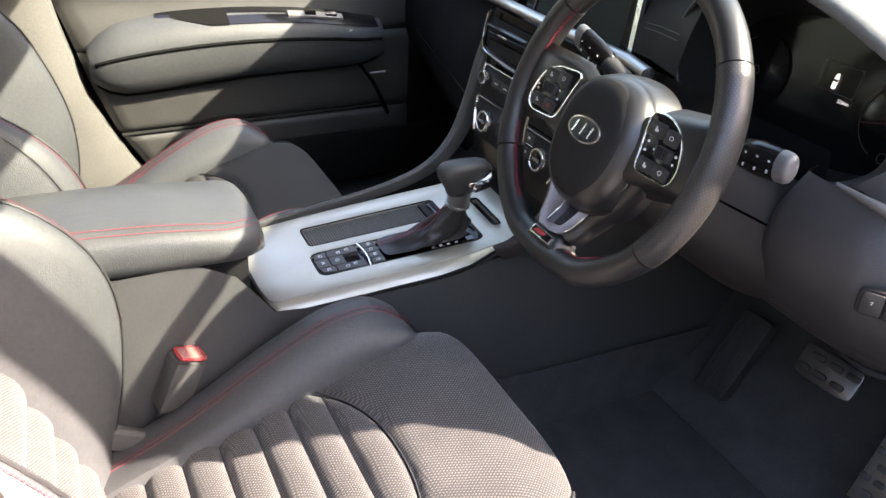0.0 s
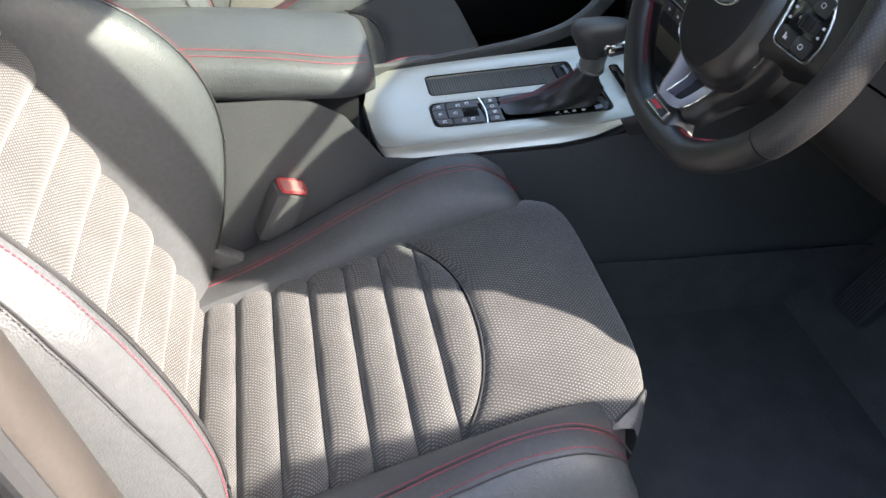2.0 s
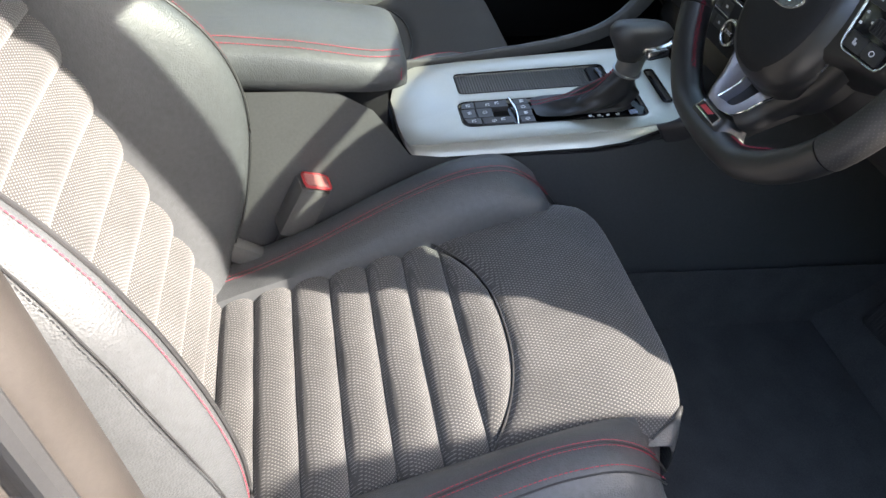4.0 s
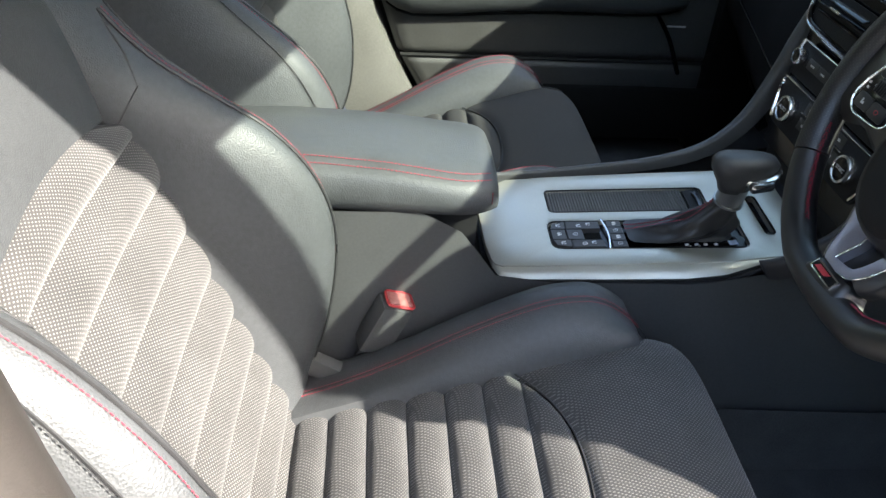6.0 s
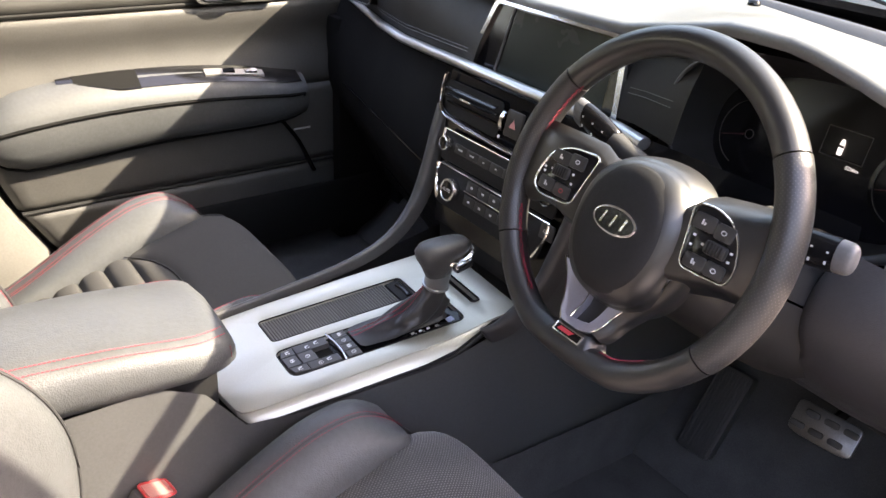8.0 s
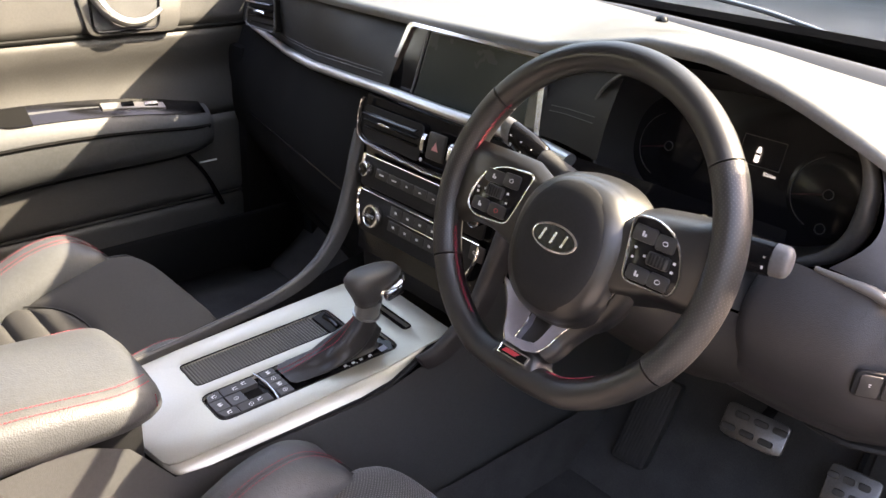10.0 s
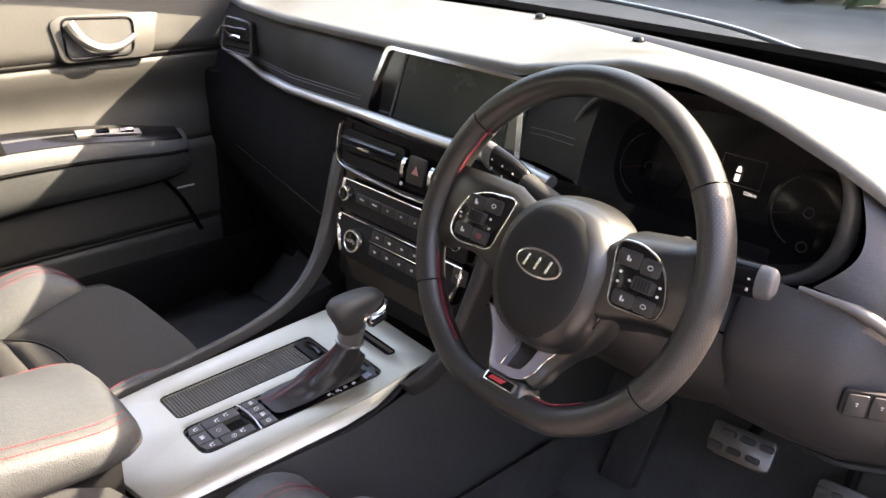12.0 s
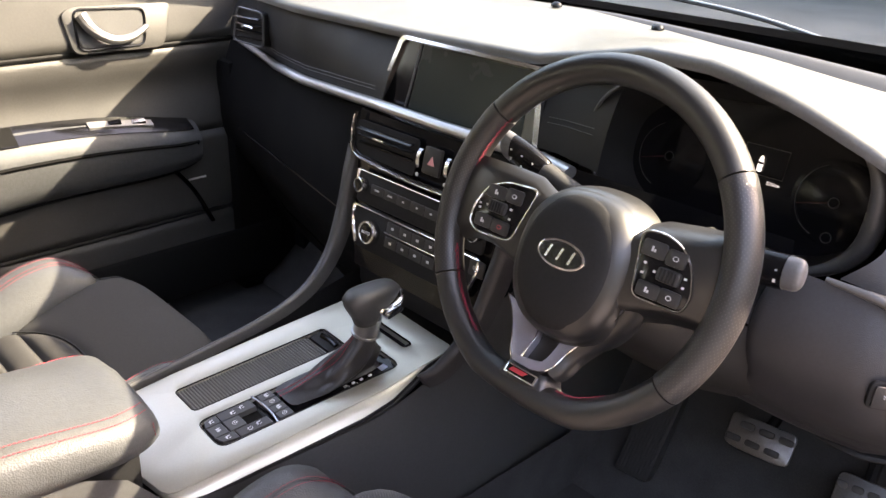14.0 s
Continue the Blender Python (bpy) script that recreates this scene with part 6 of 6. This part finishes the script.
for sd in (-1, 1):
    k = knob_at(sd * 0.075, 0.711, 0.0165, "silver temperature knob", clim)
    words("AUTO" if sd < 0 else "SYNC", 0.0062, st_frame(sd * 0.075, 0.711) @ Matrix.Translation((0, 0, 0.0131)), PALE, k, "pale lettering")
    part("trim_hook", tube(spline([st_frame(sd * 0.117, 0.737) @ Vector((0, 0, 0.003)), st_frame(sd * 0.116, 0.720) @ Vector((0, 0, 0.003)), st_frame(sd * 0.108, 0.700) @ Vector((0, 0, 0.003)), st_frame(sd * 0.103, 0.690) @ Vector((0, 0, 0.003))], 12), 0.0026, 6), BRIGHT_EDGE, clim, "bright chrome hook")
part("trim_line", tube([st_frame(0, 0.7385) @ Vector((x, 0, 0.003)) for x in (-0.117, 0.117)], 0.0013, 6), BRIGHT_EDGE, clim, "bright chrome line")
part("trim_line", tube([st_frame(0, 0.719) @ Vector((x, 0, 0.003)) for x in (-0.050, 0.050)], 0.0010, 6), BRIGHT_EDGE, clim, "thin chrome line")
for i in range(4):
    x = -0.036 + 0.024 * i
    for z in (0.7275, 0.708):
        b = part("button", slab(rect(0.0230, 0.014, 0, 0, 0.001), 0.002, 0.0030, st_frame(x, z), 0.0008), BUTTON, clim)
        part("mark", slab(rect(0.0045, 0.0030), 0.0030, 0.0033, st_frame(x, z), 0), PALE, b, "pale mark")
off_key = part("off_key", slab(rect(0.024, 0.020, 0, 0, 0.003), 0.002, 0.0045, st_frame(0.116, 0.728), 0.001), BUTTON, clim)
words("OFF", 0.0062, st_frame(0.116, 0.728) @ Matrix.Translation((0, 0, 0.0047)), PALE, off_key, "pale lettering")

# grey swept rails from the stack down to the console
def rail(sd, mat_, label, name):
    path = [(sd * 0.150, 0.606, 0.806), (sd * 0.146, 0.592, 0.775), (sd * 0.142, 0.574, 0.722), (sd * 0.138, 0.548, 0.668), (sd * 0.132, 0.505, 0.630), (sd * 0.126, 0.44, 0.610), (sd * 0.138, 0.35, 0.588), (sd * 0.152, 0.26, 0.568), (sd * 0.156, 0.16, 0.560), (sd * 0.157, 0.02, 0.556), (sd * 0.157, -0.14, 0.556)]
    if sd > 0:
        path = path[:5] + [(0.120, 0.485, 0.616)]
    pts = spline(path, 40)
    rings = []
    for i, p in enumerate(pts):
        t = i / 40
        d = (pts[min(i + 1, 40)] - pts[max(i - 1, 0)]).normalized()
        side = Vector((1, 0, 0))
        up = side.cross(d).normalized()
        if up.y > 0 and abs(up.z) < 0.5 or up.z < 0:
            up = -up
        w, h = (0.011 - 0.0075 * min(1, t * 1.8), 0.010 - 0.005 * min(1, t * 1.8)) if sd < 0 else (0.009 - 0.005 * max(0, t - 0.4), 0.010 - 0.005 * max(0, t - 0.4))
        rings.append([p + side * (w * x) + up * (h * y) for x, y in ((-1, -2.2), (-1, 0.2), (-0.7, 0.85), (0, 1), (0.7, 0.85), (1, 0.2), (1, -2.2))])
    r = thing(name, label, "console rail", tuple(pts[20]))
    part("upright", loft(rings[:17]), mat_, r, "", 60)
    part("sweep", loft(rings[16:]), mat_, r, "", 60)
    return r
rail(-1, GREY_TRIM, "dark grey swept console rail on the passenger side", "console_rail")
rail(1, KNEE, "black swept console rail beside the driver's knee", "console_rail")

# side air vent at the passenger's end
sv = thing("side_air_vent", "black side air vent in a chrome rim by the passenger door", "air vent", (-0.60, 0.73, 0.85))
MV = frame_of((-0.585, 0.716, 0.890), (0.98, 0.15, 0), (0, 0.15, 0.99))
o = rounded([(-0.040, -0.024), (0.040, -0.028), (0.034, 0.030), (-0.034, 0.034)], 0.010)
part("rim", tube([MV @ Vector((x, y, 0.006)) for x, y in o], 0.0018, 8, closed=True), GREY_TRIM, sv, "dark grey rim")
part("well", slab(o, -0.02, 0.002, MV, 0), HARD, sv)
for k in range(4):
    part("slat", box((0, -0.015 + 0.012 * k, 0.004), (0.066, 0.0025, 0.010), 0.001, MV @ pose(0, 0, 0, 20, 0, 0)), GLOSS, sv)
part("tab", tube([MV @ Vector((x, 0.004 - 12 * x * x, 0.010)) for x in steps(-0.014, 0.014, 8)], 0.0022, 6), CHROME, sv, "chrome slider")

# pedals
def slot_pedal(name, label, c, w, h, tilt, turn):
    p = thing(name, label, "pedal", c)
    m = Matrix.Translation(c) @ pose(0, 0, 0, tilt, 0, turn)
    part("pad", slab(rounded([(-w / 2, -h * 0.42), (-w * 0.32, -h / 2), (w * 0.32, -h / 2), (w / 2, -h * 0.42), (w / 2, h / 2), (-w / 2, h / 2)], 0.008), 0, 0.007, m, 0.0015), PEDAL, p, "brushed alloy pad")
    nx = 3
    ny = max(2, round(h / 0.020))
    for j in range(ny):
        for i in range(nx):
            cx = (i - 1) * w * 0.30 + (0.006 if j % 2 else -0.006)
            part("rubber_stud", slab(rect(w * 0.23, 0.0085, cx, (j - (ny - 1) / 2) * h / ny * 0.92, 0.004), 0.0065, 0.0095, m, 0.001), RUBBER, p, "black rubber stud")
    part("arm", tube([m @ Vector((0, 0, 0)), m @ Vector((0, 0.03, -0.05)), m @ Vector((0, 0.16, -0.09))], 0.008, 8), HARD, p)
slot_pedal("brake_pedal", "alloy brake pedal with black rubber studs", (0.381, 0.853, 0.492), 0.084, 0.045, 58, 6)
slot_pedal("accelerator_pedal", "tall alloy accelerator pedal with black rubber studs", (0.515, 0.83, 0.44), 0.060, 0.14, 58, 8)
fr = thing("footrest", "ribbed black rubber footrest on the carpet", "footrest", (0.21, 0.86, 0.33))
MF = frame_of((0.213, 0.868, 0.402), (1, 0.05, 0.02), (0, 0.42, 0.9))
part("plate", slab(rounded([(-0.028, -0.072), (0.028, -0.072), (0.040, 0.072), (-0.016, 0.072)], 0.008), -0.01, 0.008, MF, 0.002), RUBBER, fr)
for k in range(10):
    x = -0.023 + 0.0052 * k
    part("rib", tube([MF @ Vector((x - 0.001, -0.066, 0.008)), MF @ Vector((x + 0.010, 0.066, 0.008))], 0.0014, 6), RUBBER, fr)

# ---- passenger door ----
door = thing("door_1", "grey and black passenger door panel with padded armrest and silver handle", "car door", (-0.80, 0.4, 0.35), kind="structure")
DX = -0.770
DULL = surface("dull_silver_handle", (0.24, 0.235, 0.23), 0.36, metal=0.7, bump=0.02, vary=0.05)
def door_pt(u, v):
    """Inner skin: u along the car, v up."""
    y = u
    z = 0.40 + 0.62 * v
    lean = -0.035 * max(0, z - 0.80) / 0.2
    dish = -0.018 * math.exp(-((z - 0.76) / 0.05) ** 2)
    return (DX + lean + dish, y, z)
rear = lambda z: lerp(z, [(0.30, 0.235), (0.42, 0.150), (0.50, 0.105), (0.60, 0.070), (0.70, 0.045), (0.80, 0.015), (1.02, -0.02)])
def skin(z0, z1, x_off, name, mat_, label, n=10):
    def fn(u, v):
        z = z0 + (z1 - z0) * v
        y0, y1 = rear(z) + 0.004, 0.86
        y = y0 + (y1 - y0) * u
        x, _, _ = door_pt(y, (z - 0.40) / 0.62)
        e = min(v, 1 - v)
        return (x + x_off - 0.010 * max(0, 1 - e / 0.08) ** 2 - 0.012 * max(0, 1 - u / 0.02), y, z)
    return part(name, grid(fn, [0, 0.005, 0.01, 0.02, 0.05] + steps(0.1, 1, 18), steps(0, 1, n * 2)), mat_, door, label, 60)
BELT = lambda y: 0.838
skin(0.842, 1.02, 0.010, "upper_trim", DOOR_SOFT, "soft grey upper door trim")
skin(0.660, 0.838, 0.0, "middle_trim", DOOR_SOFT, "soft grey door trim")
skin(0.493, 0.662, 0.008, "lower_insert", DOOR_SOFT, "grey door insert below the armrest")
skin(0.32, 0.489, 0.008, "lower_trim", DOOR_SOFT, "dark grey lower door trim")
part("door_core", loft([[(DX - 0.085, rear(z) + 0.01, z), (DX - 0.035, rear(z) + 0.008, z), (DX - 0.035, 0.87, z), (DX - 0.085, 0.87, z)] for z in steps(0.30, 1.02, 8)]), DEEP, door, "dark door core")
part("insert_line", tube([(DX + 0.004, y, 0.491) for y in steps(0.115, 0.86, 10)], 0.004, 8), HARD, door, "dark shut line")
part("belt_line", tube([(DX - 0.012, y, 0.840) for y in steps(0.02, 0.86, 10)], 0.006, 8), HARD, door, "dark shut line")
# armrest: a long spindle standing proud of the skin
def arm_sec(t):
    y = 0.075 + 0.605 * t
    zc = 0.641 + 0.016 * math.sin(math.pi * min(t * 1.1, 1)) + 0.008 * t
    h = (0.076 - 0.022 * t) * (1 - 0.30 * (2 * t - 1) ** 4) * (1 - 0.45 * max(0, (0.10 - t) / 0.10) ** 2)
    d = 0.047 * (1 - 0.35 * max(0, (0.08 - t) / 0.08) ** 2 - 0.25 * max(0, (t - 0.93) / 0.07) ** 2)
    prof = ((-0.02, -1.0), (0.35, -1.05), (0.75, -0.88), (0.95, -0.50), (1.0, -0.02), (0.985, 0.20), (0.92, 0.42), (0.72, 0.66), (0.30, 0.95), (-0.02, 1.05))
    return [(DX + d * px, y, zc + h * pz) for px, pz in prof]
arm_secs = [arm_sec(t) for t in [0, 0.006, 0.02, 0.05, 0.1] + steps(0.15, 0.92, 22) + [0.95, 0.98, 0.994, 1.0]]
armr = part("armrest", loft(arm_secs), LEATHER, door, "padded grey-black door armrest", 60)
part("armrest_seam", tube([Vector(s[5]) + Vector((0.0008, 0, 0)) for s in arm_secs[2:-2]] + [Vector(s[1]) + Vector((0.0006, 0, -0.0006)) for s in reversed(arm_secs[2:-2])], 0.0036, 6, closed=True), DEEP, armr, "black seam round the lower pad")
def arm_top(u, v):
    t = 0.22 + 0.76 * v
    s = arm_sec(t)
    a, b = Vector(s[7]), Vector(s[9])
    wide = min(1.0, 0.25 + v / 0.22 * 0.75)
    return a.lerp(b, 1 - (1 - u) * wide) + Vector((0, 0, 0.004 - 0.003 * (u - 0.5) ** 2))
part("switch_plinth", grid(arm_top, steps(0, 1, 5), steps(0, 1, 20)), GLOSS, armr, "black switch plinth", 60)
# raised slab whose near-black colour gives the shade inside the grip opening
part("grip_shade", loft([[Vector(arm_top(u, v)) + Vector((0.0, 0, 0.0012)) for u in (0.02, 0.5, 0.92)] + [Vector(arm_top(u, v)) + Vector((0.0, 0, -0.012)) for u in (0.92, 0.02)] for v in steps(0.06, 0.30, 8)]), DEEP, armr, "near-black slab painted as the shaded grip recess")
sp_ = part("switch_plate", loft([[Vector(arm_top(u, v)) + Vector((0, 0, 0.004)) for u in (0.30, 0.64)] + [Vector(arm_top(u, v)) + Vector((0, 0, -0.004)) for u in (0.64, 0.30)] for v in steps(0.57, 0.83, 8)]), DULL, armr, "silver window switch plate")
for v0, v1, mt in ((0.65, 0.70, GLOSS), (0.745, 0.80, CHROME)):
    part("switch", loft([[Vector(arm_top(u, v)) + Vector((0, 0, 0.006 + 0.003 * (v - v0) / (v1 - v0))) for u in (0.38, 0.56)] + [Vector(arm_top(u, v)) + Vector((0, 0, 0.0015)) for u in (0.56, 0.38)] for v in steps(v0, v1, 3)]), mt, sp_, "window switch")
# door handle in its bowl
HM = frame_of((DX - 0.0005, 0.555, 0.880), (0, 1, 0.0), (-0.175, 0, 1))
hd = part("handle_plate", slab(rounded([(-0.085, -0.040), (0.080, -0.042), (0.108, 0.036), (-0.075, 0.040), (-0.095, 0.030)], 0.016), -0.004, 0.002, HM, 0.0015), DOOR_SOFT, door, "handle surround")
part("bowl", slab(rounded([(-0.072, -0.030), (0.040, -0.030), (0.050, 0.026), (-0.070, 0.032)], 0.016), 0.000, 0.0026, HM, 0), GREY_TRIM, hd, "shaded handle bowl")
part("bowl_rim", tube([HM @ Vector((x, y, 0.003)) for x, y in rounded([(-0.076, -0.034), (0.044, -0.034), (0.054, 0.030), (-0.074, 0.036)], 0.016)], 0.0022, 8, closed=True), GLOSS, hd, "black bowl rim")
part("pull", tube(spline([HM @ Vector(p) for p in ((-0.064, 0.026, 0.010), (-0.050, -0.002, 0.016), (-0.020, -0.020, 0.020), (0.015, -0.018, 0.021), (0.046, -0.002, 0.018))], 20), lambda t: 0.0115 - 0.0065 * t, 10), DULL, hd, "curved silver pull handle")
# speaker, pocket
part("speaker", slab(oval(0.11, 0.11, 0, 0, 30), -0.001, 0.006, frame_of((DX - 0.006, 0.665, 0.505), (0, 1, 0), (0, 0, 1)), 0.002), HARD, door, "black round speaker cover")
part("speaker_rib", tube(spline([(DX + 0.004, 0.625, 0.60), (DX + 0.006, 0.665, 0.545), (DX + 0.006, 0.70, 0.47)], 12), 0.010, 8, flat=0.5), GLOSS, door, "dark speaker trim")
part("speaker_badge", box((DX + 0.008, 0.675, 0.570), (0.003, 0.038, 0.0035), 0.0005), PALE, door, "small pale bar")
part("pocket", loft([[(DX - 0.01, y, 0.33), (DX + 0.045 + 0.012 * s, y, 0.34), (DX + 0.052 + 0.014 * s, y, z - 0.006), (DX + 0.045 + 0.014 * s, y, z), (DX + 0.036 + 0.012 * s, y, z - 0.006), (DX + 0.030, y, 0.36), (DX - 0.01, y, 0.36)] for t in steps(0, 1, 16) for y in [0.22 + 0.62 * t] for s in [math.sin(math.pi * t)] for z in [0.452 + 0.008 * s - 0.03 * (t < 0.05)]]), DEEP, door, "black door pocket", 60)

# ---- outside ----
rng = random.Random(4)
def hedge():
    verts, faces = [], []
    for i in range(27000):
        a = rng.uniform(-1.1, 0.9) if i % 5 < 2 else rng.uniform(-math.pi, math.pi)
        d = (11 if -1.1 < a < 0.9 else 8.5) + rng.random() * 2.0
        c = Vector((d * math.sin(a), d * math.cos(a) + 1.0, 0.1 + 4.6 * rng.random() ** 0.9))
        n = Vector((rng.gauss(0, 1), rng.gauss(0, 1), rng.gauss(0, 1))).normalized()
        t = n.orthogonal().normalized()
        b = n.cross(t)
        s = 0.16 + 0.16 * rng.random()
        k = len(verts)
        verts += [tuple(c + t * s), tuple(c + b * s * 0.6), tuple(c - t * s), tuple(c - b * s * 0.6)]
        faces.append((k, k + 1, k + 2, k + 3))
    me = bpy.data.meshes.new("hedge")
    me.from_pydata(verts, [], faces)
    me.materials.append(HEDGE)
    return tagged(new("hedge", me), "green hedge beyond the parked car", "hedge", kind="stuff")
hedge()
